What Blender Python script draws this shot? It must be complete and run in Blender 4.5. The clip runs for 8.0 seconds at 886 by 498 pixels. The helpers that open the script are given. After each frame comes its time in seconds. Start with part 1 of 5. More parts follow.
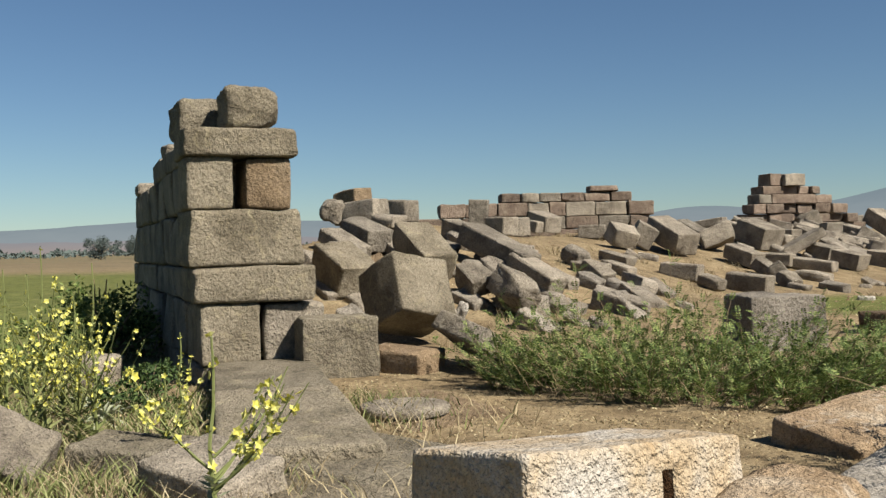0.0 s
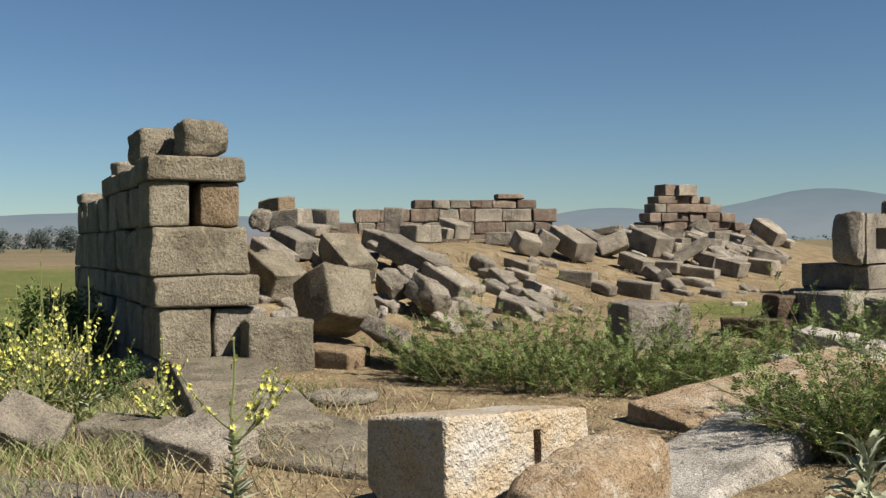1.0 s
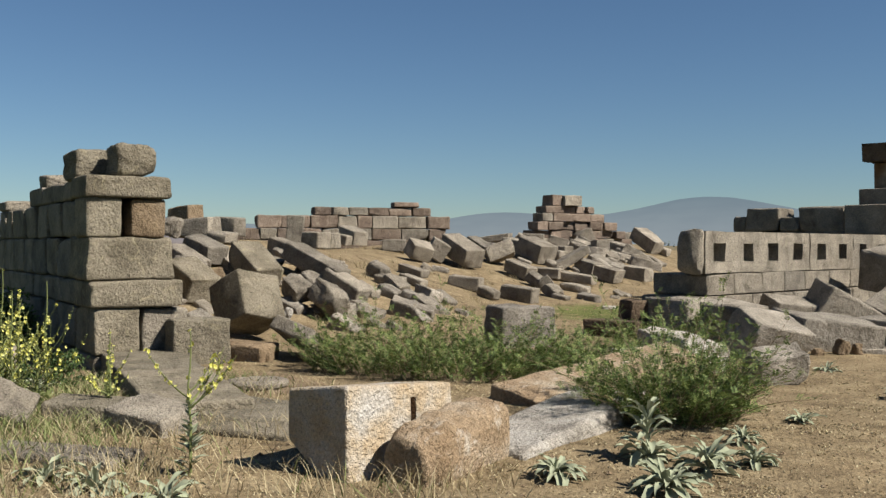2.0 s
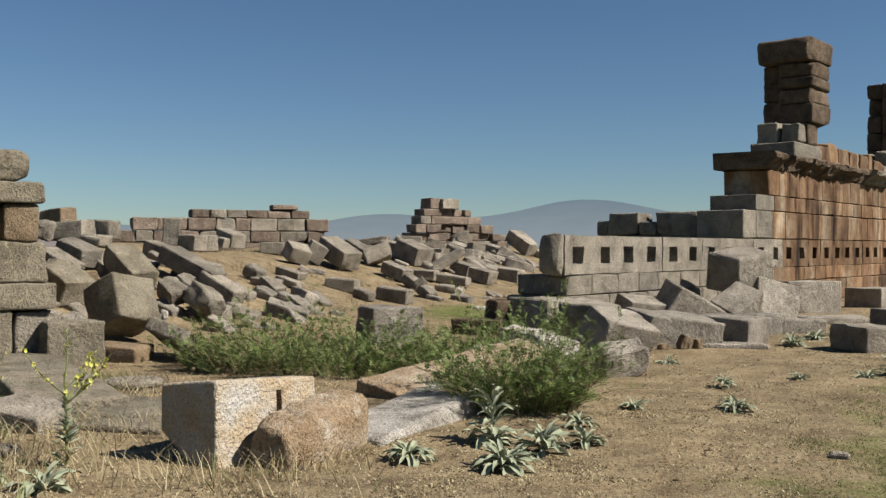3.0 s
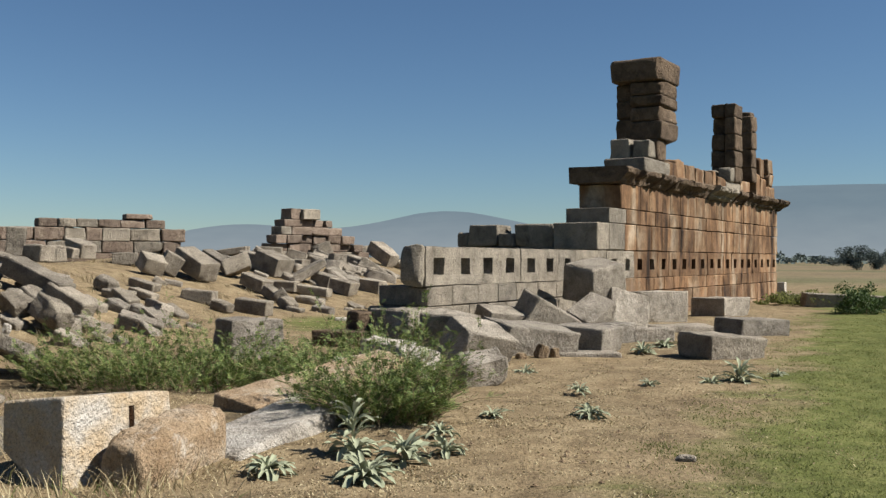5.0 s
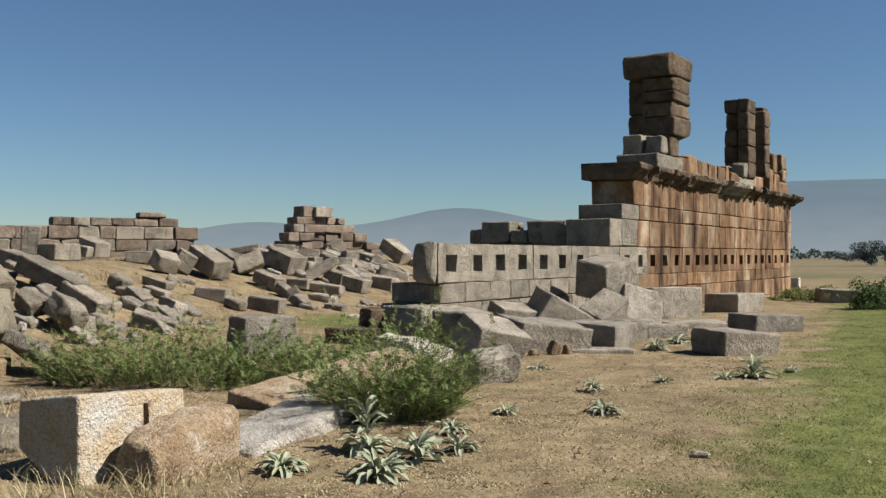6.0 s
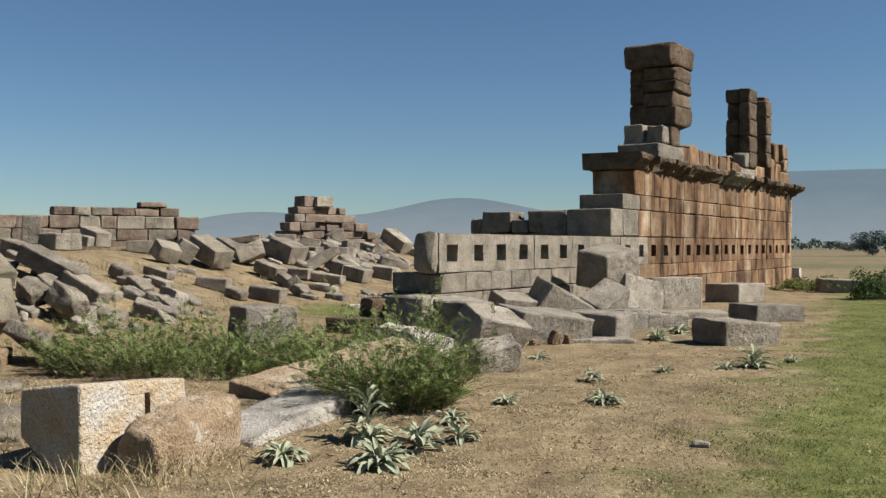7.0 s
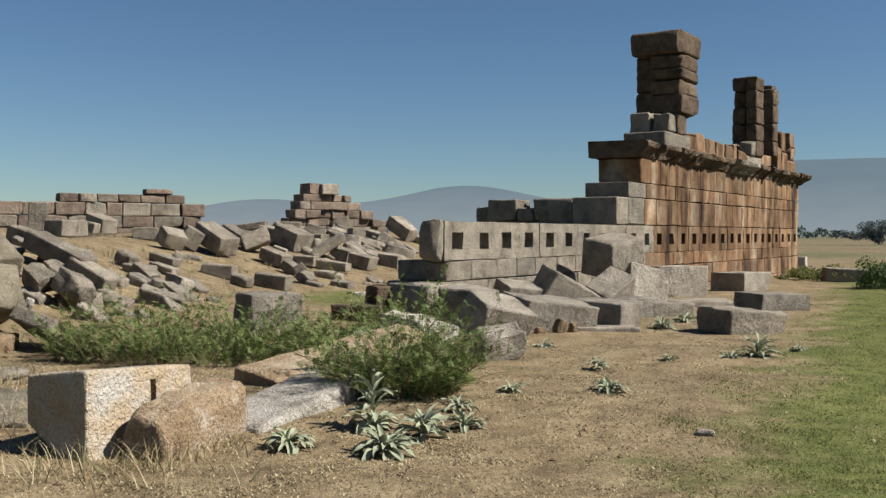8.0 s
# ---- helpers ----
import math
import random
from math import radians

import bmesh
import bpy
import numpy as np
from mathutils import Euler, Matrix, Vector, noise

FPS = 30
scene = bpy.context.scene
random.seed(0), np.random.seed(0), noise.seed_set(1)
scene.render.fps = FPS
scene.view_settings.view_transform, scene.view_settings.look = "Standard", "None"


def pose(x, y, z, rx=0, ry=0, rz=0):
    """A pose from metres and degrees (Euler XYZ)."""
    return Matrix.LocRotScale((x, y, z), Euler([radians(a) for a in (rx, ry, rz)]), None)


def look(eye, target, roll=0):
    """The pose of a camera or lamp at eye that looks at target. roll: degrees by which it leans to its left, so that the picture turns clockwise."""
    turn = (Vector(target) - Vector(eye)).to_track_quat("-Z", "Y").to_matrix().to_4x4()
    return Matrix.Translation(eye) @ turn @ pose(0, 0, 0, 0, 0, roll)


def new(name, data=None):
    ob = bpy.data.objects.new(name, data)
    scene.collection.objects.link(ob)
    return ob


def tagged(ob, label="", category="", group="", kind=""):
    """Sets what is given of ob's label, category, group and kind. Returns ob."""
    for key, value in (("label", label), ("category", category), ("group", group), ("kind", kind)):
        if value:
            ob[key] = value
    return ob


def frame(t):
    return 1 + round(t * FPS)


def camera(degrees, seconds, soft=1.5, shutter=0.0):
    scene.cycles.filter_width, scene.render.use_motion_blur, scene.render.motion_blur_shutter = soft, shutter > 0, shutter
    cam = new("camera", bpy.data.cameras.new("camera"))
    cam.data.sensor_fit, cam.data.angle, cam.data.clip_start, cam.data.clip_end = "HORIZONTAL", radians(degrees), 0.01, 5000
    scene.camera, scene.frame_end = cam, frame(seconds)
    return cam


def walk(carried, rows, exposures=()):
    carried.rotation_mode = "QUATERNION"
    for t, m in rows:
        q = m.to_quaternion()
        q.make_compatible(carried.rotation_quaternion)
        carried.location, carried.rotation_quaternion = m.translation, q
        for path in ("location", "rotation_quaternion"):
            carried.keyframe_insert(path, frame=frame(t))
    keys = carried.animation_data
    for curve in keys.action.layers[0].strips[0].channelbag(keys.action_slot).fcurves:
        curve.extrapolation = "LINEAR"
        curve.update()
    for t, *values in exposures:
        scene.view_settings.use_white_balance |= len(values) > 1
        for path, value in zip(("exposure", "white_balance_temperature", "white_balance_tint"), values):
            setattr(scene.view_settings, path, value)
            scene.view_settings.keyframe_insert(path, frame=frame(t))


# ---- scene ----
cam = camera(48.4, 8.0, soft=1.4)


def view(t, x, y, z, yaw, pitch, roll):
    """One row of the walk: yaw to the right, pitch up, roll clockwise lean."""
    return (t, pose(x, y, z, 90 + pitch, 0, -yaw) @ pose(0, 0, 0, 0, 0, roll))


walk(cam, [
    view(0, -1.472, 4.066, 1.267, -25.29, -0.169, -1.366),
    view(0.5, -1.287, 3.512, 1.351, -23.569, -0.282, -1.061),
    view(1, -0.936, 2.473, 1.458, -20.021, -0.372, -0.538),
    view(1.5, -0.606, 1.413, 1.54, -16.838, -0.284, 0.138),
    view(1.7, -0.5, 1.1, 1.55, -15.9, -0.27, 0.15),
    view(2.2, -0.2, 0.42, 1.585, -12.7, -0.2, 0.15),
    view(2.8, 0, 0.03, 1.6, -8.65, -0.15, 0.12),
    view(3, 0, 0, 1.6, -7.3, -0.12, 0.14),
    view(3.5, 0, 0, 1.6, -3.56, 0.03, 0.46),
    view(4, 0, 0, 1.6, -0.14, 0.24, 0.65),
    view(4.2, 0, 0, 1.6, 0.68, 0.34, 0.5),
    view(5.3, 0, 0, 1.6, 0.6, 0.56, 0.1),
    view(5.5, 0, 0, 1.6, 0.38, 0.51, 0.05),
    view(6, 0, 0, 1.6, 0.02, 0.37, 0.01),
    view(6.5, 0, 0, 1.6, 0, 0.13, 0),
    view(7, 0, 0, 1.6, -0.03, -0.22, 0.04),
    view(7.5, 0, 0, 1.6, -0.15, -0.56, 0.15),
    view(8, 0, 0, 1.6, -0.34, -0.93, 0.22),
], [(0, 1.0, 6800, 10), (0.5, 0.97, 6800, 10), (1.5, 0.93, 6600, 10), (3, 0.86, 6550, 10), (3.5, 0.90, 6500, 10), (4, 0.92, 6500, 10), (5.5, 0.98, 6500, 10), (6, 0.97, 6500, 10), (7, 0.96, 6500, 10), (8, 0.90, 6500, 10)])

# ---- sky, sun ----
SUN_AZ, SUN_EL = 102, 44
world = bpy.data.worlds.new("sky")
scene.world = world
world.use_nodes = True
wn = world.node_tree
sky = wn.nodes.new("ShaderNodeTexSky")
sky.sky_type = "NISHITA"
sky.sun_disc = False
sky.sun_elevation, sky.sun_rotation = radians(SUN_EL), radians(SUN_AZ)
sky.altitude, sky.air_density, sky.dust_density, sky.ozone_density = 300, 1.0, 0.0, 1.6
tint = wn.nodes.new("ShaderNodeMix")
tint.data_type, tint.blend_type = "RGBA", "MULTIPLY"
tint.inputs[0].default_value = 1.0
tint.inputs[7].default_value = (0.715, 0.905, 1.08, 1)
wn.links.new(sky.outputs[0], tint.inputs[6])
wn.links.new(tint.outputs[2], wn.nodes["Background"].inputs[0])
wn.nodes["Background"].inputs[1].default_value = 0.0355
sun = new("sun", bpy.data.lights.new("sun", "SUN"))
sun.data.energy, sun.data.angle, sun.data.color = 5.0, radians(0.53), (1.0, 0.95, 0.87)
_a, _e = radians(SUN_AZ), radians(SUN_EL)
sun.matrix_world = look((0, 0, 0), (-math.sin(_a) * math.cos(_e), -math.cos(_a) * math.cos(_e), -math.sin(_e)))


# ---- materials ----
class Mat:
    """A small helper round one node material."""

    def __init__(self, name, rough=0.9, spec=0.2):
        self.m = bpy.data.materials.new(name)
        self.m.use_nodes = True
        self.t = self.m.node_tree
        self.b = self.t.nodes["Principled BSDF"]
        self.b.inputs["Roughness"].default_value = rough
        self.b.inputs["Specular IOR Level"].default_value = spec

    def n(self, kind, **kw):
        node = self.t.nodes.new("ShaderNode" + kind)
        for k, v in kw.items():
            node.inputs[k.replace("_", " ")].default_value = v
        return node

    def l(self, a, b):
        self.t.links.new(a, b)

    def noise(self, vec, scale, detail=4, rough=0.6, dist=0.0):
        x = self.n("TexNoise", Scale=scale, Detail=detail, Roughness=rough, Distortion=dist)
        self.l(vec, x.inputs["Vector"])
        return x.outputs["Fac"]

    def ramp(self, fac, stops):
        r = self.n("ValToRGB")
        e = r.color_ramp.elements
        while len(e) < len(stops):
            e.new(0.5)
        for el, (p, c) in zip(e, stops):
            el.position = p
            el.color = (*c, 1) if len(c) == 3 else c
        self.l(fac, r.inputs[0])
        return r.outputs[0]

    def grey(self, fac, lo, hi):
        r = self.n("MapRange")
        r.inputs[1].default_value, r.inputs[2].default_value = lo, hi
        self.l(fac, r.inputs[0])
        return r.outputs[0]

    def mix(self, fac, a, b, mode="MIX"):
        x = self.t.nodes.new("ShaderNodeMix")
        x.data_type, x.blend_type = "RGBA", mode
        for sock, v in ((x.inputs[0], fac), (x.inputs[6], a), (x.inputs[7], b)):
            if isinstance(v, (int, float)):
                sock.default_value = v
            elif isinstance(v, tuple):
                sock.default_value = (*v, 1)
            else:
                self.l(v, sock)
        return x.outputs[2]

    def bump(self, heights, strength=0.6, dist=0.02):
        prev = None
        for h, s, d in heights:
            bn = self.n("Bump", Strength=s, Distance=d)
            self.l(h, bn.inputs["Height"])
            if prev:
                self.l(prev, bn.inputs["Normal"])
            prev = bn.outputs[0]
        self.l(prev, self.b.inputs["Normal"])

    def colour(self, c):
        if isinstance(c, tuple):
            self.b.inputs["Base Color"].default_value = (*c, 1)
        else:
            self.l(c, self.b.inputs["Base Color"])
        return self.m

    def coords(self, scale=(1, 1, 1), world_space=False):
        """Metres on the thing, shifted per object so that no two look alike."""
        if world_space:
            src = self.n("NewGeometry").outputs["Position"]
        else:
            tc, oi = self.n("TexCoord"), self.n("ObjectInfo")
            add = self.t.nodes.new("ShaderNodeVectorMath")
            mul = self.t.nodes.new("ShaderNodeMath")
            mul.operation = "MULTIPLY"
            mul.inputs[1].default_value = 37.0
            self.l(oi.outputs["Random"], mul.inputs[0])
            self.l(tc.outputs["Object"], add.inputs[0])
            self.l(mul.outputs[0], add.inputs[1])
            src = add.outputs[0]
        mp = self.n("Mapping")
        mp.inputs["Scale"].default_value = scale
        self.l(src, mp.inputs["Vector"])
        return mp.outputs[0]

    def random(self):
        return self.n("ObjectInfo").outputs["Random"]


def stone_material(name, dark, mid, light, lichen=(0.45, 0.42, 0.33), lichen_amount=0.4, grain=1.0, vary=0.2, relief=1.0):
    """Weathered coarse granite: grain, blotches, pits, lichen, a tone of its own per block."""
    dark, mid, light, lichen = (tuple(q * 0.75 * w for q, w in zip(c, (1.03, 0.99, 0.94))) for c in (dark, mid, light, lichen))
    k = Mat(name, 0.92, 0.15)
    v = k.coords()
    big = k.noise(v, 2.3, 5, 0.62, 0.4)
    fine = k.noise(v, 34 * grain, 4, 0.75)
    pit = k.noise(v, 95 * grain, 2, 0.6)
    c = k.ramp(big, [(0.28, dark), (0.5, mid), (0.74, light)])
    c = k.mix(0.4, c, k.ramp(fine, [(0.33, (0.22, 0.22, 0.22)), (0.5, (0.95, 0.95, 0.95)), (0.68, (1.6, 1.58, 1.55))]), "MULTIPLY")
    c = k.mix(0.28, c, k.ramp(pit, [(0.36, (0.2, 0.2, 0.2)), (0.5, (1.0, 1.0, 1.0)), (0.66, (1.45, 1.45, 1.42))]), "MULTIPLY")
    lich = k.grey(k.noise(v, 5.5, 6, 0.7, 0.8), 0.56, 0.70)
    mul = k.t.nodes.new("ShaderNodeMath")
    mul.operation = "MULTIPLY"
    mul.inputs[1].default_value = lichen_amount
    k.l(lich, mul.inputs[0])
    c = k.mix(mul.outputs[0], c, lichen)
    tone = k.ramp(k.random(), [(0.0, (1 - vary, 1 - vary, 1 - vary)), (0.5, (1, 0.98, 0.95)), (1.0, (1 + vary, 1 + vary * 0.92, 1 + vary * 0.8))])
    c = k.mix(1.0, c, tone, "MULTIPLY")
    k.bump([(k.noise(v, 5, 4, 0.7), 0.9 * relief, 0.08), (k.noise(v, 17, 4, 0.7), 0.8 * relief, 0.030), (fine, 0.9 * relief, 0.022), (pit, 0.6 * relief, 0.008)])
    return k.colour(c)


granite = stone_material("weathered_granite", (0.155, 0.14, 0.12), (0.295, 0.272, 0.232), (0.42, 0.39, 0.335))
ochre = stone_material("rusty_granite", (0.17, 0.125, 0.08), (0.28, 0.215, 0.145), (0.38, 0.31, 0.23), (0.4, 0.35, 0.27), 0.4)
fresh = stone_material("fresh_broken_granite", (0.175, 0.16, 0.138), (0.335, 0.312, 0.273), (0.47, 0.443, 0.393), (0.53, 0.51, 0.455), 0.5, vary=0.2)
pale = stone_material("bleached_granite", (0.24, 0.225, 0.2), (0.50, 0.48, 0.44), (0.68, 0.67, 0.64), (0.74, 0.74, 0.72), 0.6, vary=0.15)
pinkish = stone_material("reddish_granite", (0.13, 0.10, 0.083), (0.225, 0.182, 0.152), (0.31, 0.262, 0.222), vary=0.25)
tower_stone = stone_material("yellowish_granite", (0.15, 0.134, 0.10), (0.265, 0.24, 0.188), (0.37, 0.34, 0.27), (0.46, 0.42, 0.29), 0.7, vary=0.10)


def stained_material(name):
    """Ashlar with rust-brown run-off streaks from the top down."""
    k = Mat(name, 0.9, 0.15)
    w = k.coords((1, 1, 1), True)
    streak = k.noise(k.coords((1.7, 1.7, 0.5), True), 1.0, 2.5, 0.5, 0.5)
    thin = k.noise(k.coords((5, 5, 3.4), True), 1.0, 5, 0.7, 0.8)
    patch = k.noise(w, 0.9, 4, 0.6)
    v = k.coords()
    fine = k.noise(v, 30, 4, 0.75)
    blotch = k.noise(v, 3.2, 6, 0.7, 0.6)
    c = k.ramp(streak, [(0.30, (0.035, 0.023, 0.016)), (0.40, (0.105, 0.060, 0.032)), (0.49, (0.185, 0.108, 0.058)), (0.58, (0.215, 0.145, 0.088)), (0.70, (0.30, 0.24, 0.175))])
    c = k.mix(0.4, c, k.ramp(thin, [(0.3, (0.45, 0.36, 0.3)), (0.5, (1, 1, 1)), (0.75, (1.4, 1.35, 1.3))]), "MULTIPLY")
    c = k.mix(0.7, c, k.ramp(blotch, [(0.32, (0.42, 0.40, 0.38)), (0.5, (1, 1, 1)), (0.68, (1.4, 1.36, 1.3))]), "MULTIPLY")
    c = k.mix(k.grey(patch, 0.55, 0.80), c, (0.19, 0.115, 0.072))
    c = k.mix(0.5, c, k.ramp(fine, [(0.3, (0.5, 0.5, 0.5)), (0.5, (1, 1, 1)), (0.75, (1.35, 1.35, 1.35))]), "MULTIPLY")
    c = k.mix(1.0, c, k.ramp(k.random(), [(0, (0.52, 0.51, 0.50)), (0.5, (0.78, 0.78, 0.78)), (1, (1.05, 1.04, 1.02))]), "MULTIPLY")
    k.bump([(k.noise(v, 8, 5, 0.7), 0.5, 0.03), (fine, 0.6, 0.012)])
    return k.colour(c)


stained = stained_material("stained_ashlar")
blackened = stone_material("blackened_granite", (0.06, 0.045, 0.034), (0.14, 0.105, 0.076), (0.22, 0.172, 0.127), (0.26, 0.22, 0.165), 0.45, vary=0.15)


def ground_material():
    """Dry trampled earth and straw, green turf to one side and in hollows."""
    k = Mat("dry_ground", 0.97, 0.08)
    w = k.coords((1, 1, 1), True)
    big, mid, fine = k.noise(w, 0.35, 4, 0.6), k.noise(w, 2.2, 5, 0.65, 0.3), k.noise(w, 26, 4, 0.75)
    straw = k.noise(k.coords((30, 9, 20), True), 1.0, 3, 0.6, 1.5)
    c = k.ramp(mid, [(0.3, (0.115, 0.087, 0.054)), (0.5, (0.188, 0.146, 0.09)), (0.72, (0.268, 0.218, 0.14))])
    c = k.mix(0.5, c, k.ramp(straw, [(0.35, (0.6, 0.55, 0.5)), (0.55, (1, 1, 1)), (0.75, (1.35, 1.3, 1.15))]), "MULTIPLY")
    # turf mask: to the right of a line, and left beyond the ruined wall
    sep = k.n("SeparateXYZ")
    k.l(k.n("NewGeometry").outputs["Position"], sep.inputs[0])

    def calc(op, a, b):
        q = k.t.nodes.new("ShaderNodeMath")
        q.operation = op
        for s, val in zip(q.inputs, (a, b)):
            if isinstance(val, (int, float)):
                s.default_value = val
            else:
                k.l(val, s)
        return q.outputs[0]

    X, Y = sep.outputs[0], sep.outputs[1]
    wob = calc("MULTIPLY", calc("SUBTRACT", k.noise(w, 0.8, 5, 0.65), 0.5), 5.0)
    # turf on the open side
    right = calc("ADD", calc("SUBTRACT", X, calc("SUBTRACT", calc("MULTIPLY", Y, 0.43), 1.1)), wob)
    right = k.grey(right, -0.5, 0.7)
    left = calc("ADD", calc("SUBTRACT", calc("MULTIPLY", X, -0.72), calc("ADD", calc("MULTIPLY", Y, 0.33), 2.4)), wob)
    left = k.grey(left, -0.5, 1.5)
    dx, dy = calc("MULTIPLY", calc("ADD", X, 1.6), 0.5), calc("MULTIPLY", calc("SUBTRACT", Y, 23.5), 0.26)
    hollow = calc("ADD", calc("ADD", calc("MULTIPLY", dx, dx), calc("MULTIPLY", dy, dy)), calc("MULTIPLY", wob, 0.2))
    hollow = k.grey(hollow, 1.1, 0.5)
    far = k.grey(Y, 62.0, 46.0)
    turf = calc("MAXIMUM", calc("MULTIPLY", right, far), calc("MAXIMUM", calc("MULTIPLY", left, far), hollow))
    gr = k.ramp(mid, [(0.3, (0.062, 0.075, 0.022)), (0.5, (0.098, 0.11, 0.036)), (0.75, (0.15, 0.148, 0.06))])
    c = k.mix(turf, c, gr)
    # ploughed and stubble fields beyond
    beyond = k.grey(Y, 50.0, 80.0)
    c = k.mix(beyond, c, k.ramp(k.noise(k.coords((0.004, 0.02, 1), True), 1.0, 4, 0.6), [(0.35, (0.12, 0.095, 0.06)), (0.5, (0.155, 0.125, 0.08)), (0.62, (0.08, 0.09, 0.045)), (0.75, (0.165, 0.135, 0.095))]))
    c = k.mix(0.7, c, k.ramp(fine, [(0.32, (0.35, 0.33, 0.31)), (0.5, (1, 1, 1)), (0.7, (1.5, 1.47, 1.42))]), "MULTIPLY")
    c = k.mix(0.7, c, k.ramp(big, [(0.3, (0.72, 0.72, 0.70)), (0.7, (1.2, 1.17, 1.12))]), "MULTIPLY")
    k.bump([(mid, 0.5, 0.08), (straw, 0.5, 0.02), (fine, 0.6, 0.02)])
    return k.colour(c)


earth = ground_material()


def leaf_material(name, a, b, c3, rough=0.6, trans=0.25):
    k = Mat(name, rough, 0.25)
    geo = k.n("NewGeometry")
    col = k.ramp(geo.outputs["Random Per Island"], [(0.1, a), (0.55, b), (0.95, c3)])
    col = k.mix(0.35, col, k.ramp(k.noise(k.coords((1, 1, 1), True), 9, 3), [(0.3, (0.6, 0.6, 0.6)), (0.7, (1.3, 1.3, 1.3))]), "MULTIPLY")
    k.colour(col)
    tr = k.n("BsdfTranslucent")
    k.l(col, tr.inputs["Color"])
    mx = k.n("MixShader", Fac=trans)
    k.l(k.b.outputs[0], mx.inputs[1])
    k.l(tr.outputs[0], mx.inputs[2])
    k.l(mx.outputs[0], k.t.nodes["Material Output"].inputs["Surface"])
    return k.m


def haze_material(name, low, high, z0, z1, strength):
    """Far hills seen through kilometres of air: haze and skylight are painted in as emissive colour."""
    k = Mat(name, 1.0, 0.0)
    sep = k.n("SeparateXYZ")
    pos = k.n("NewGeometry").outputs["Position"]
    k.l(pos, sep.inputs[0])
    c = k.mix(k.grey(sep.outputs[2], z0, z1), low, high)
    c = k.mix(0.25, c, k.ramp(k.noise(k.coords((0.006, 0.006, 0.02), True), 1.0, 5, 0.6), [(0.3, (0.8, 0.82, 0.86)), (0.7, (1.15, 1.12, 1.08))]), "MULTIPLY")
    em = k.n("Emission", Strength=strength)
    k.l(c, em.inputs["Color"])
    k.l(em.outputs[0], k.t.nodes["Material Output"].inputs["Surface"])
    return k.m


# ---- mesh helpers ----
def smooth(a):
    a = min(max(a, 0.0), 1.0)
    return a * a * (3 - 2 * a)


def ground_z(x, y):
    """Height of the ground: flat in front, a broad mound of rubble inside the ruin."""
    s = -(x + 6) * 0.965 + (y - 11.5) * 0.26
    mound = 1.75 * smooth(s / 10.5) * smooth((y - 6) / 8) + 0.7 * math.exp(-((x + 9) ** 2 + (y - 19.5) ** 2) / 20.48)
    # the mound falls away outside the left-hand wall and behind the ruin
    beyond = max(0.0, -(x + 7.4) * 0.73 + (y - 11.3) * 0.68 - 4.5)
    width = 0.9 + 1.3 * beyond
    out = smooth((-(x + 7.4) * 0.68 - (y - 11.3) * 0.73 + 0.1 + width) / width)
    back = smooth((y - 56) / 14)
    return mound * (1 - out) * (1 - back)


def link(name, verts, faces, material, parent=None, label="", smooth_shade=False):
    me = bpy.data.meshes.new(name)
    me.from_pydata([tuple(v) for v in verts], [], faces)
    me.materials.append(material)
    if smooth_shade:
        me.polygons.foreach_set("use_smooth", [True] * len(me.polygons))
    me.update()
    ob = new(name, me)
    if parent:
        ob.parent = parent
    if label:
        ob["label"] = label
    return ob


def axes(az, tilt=0.0, roll=0.0):
    """Turn: the long axis points to azimuth az (clockwise from ahead), its far end tilted down, rolled about itself."""
    return Matrix.Rotation(radians(90 - az), 4, "Z") @ Matrix.Rotation(radians(tilt), 4, "Y") @ Matrix.Rotation(radians(roll), 4, "X")


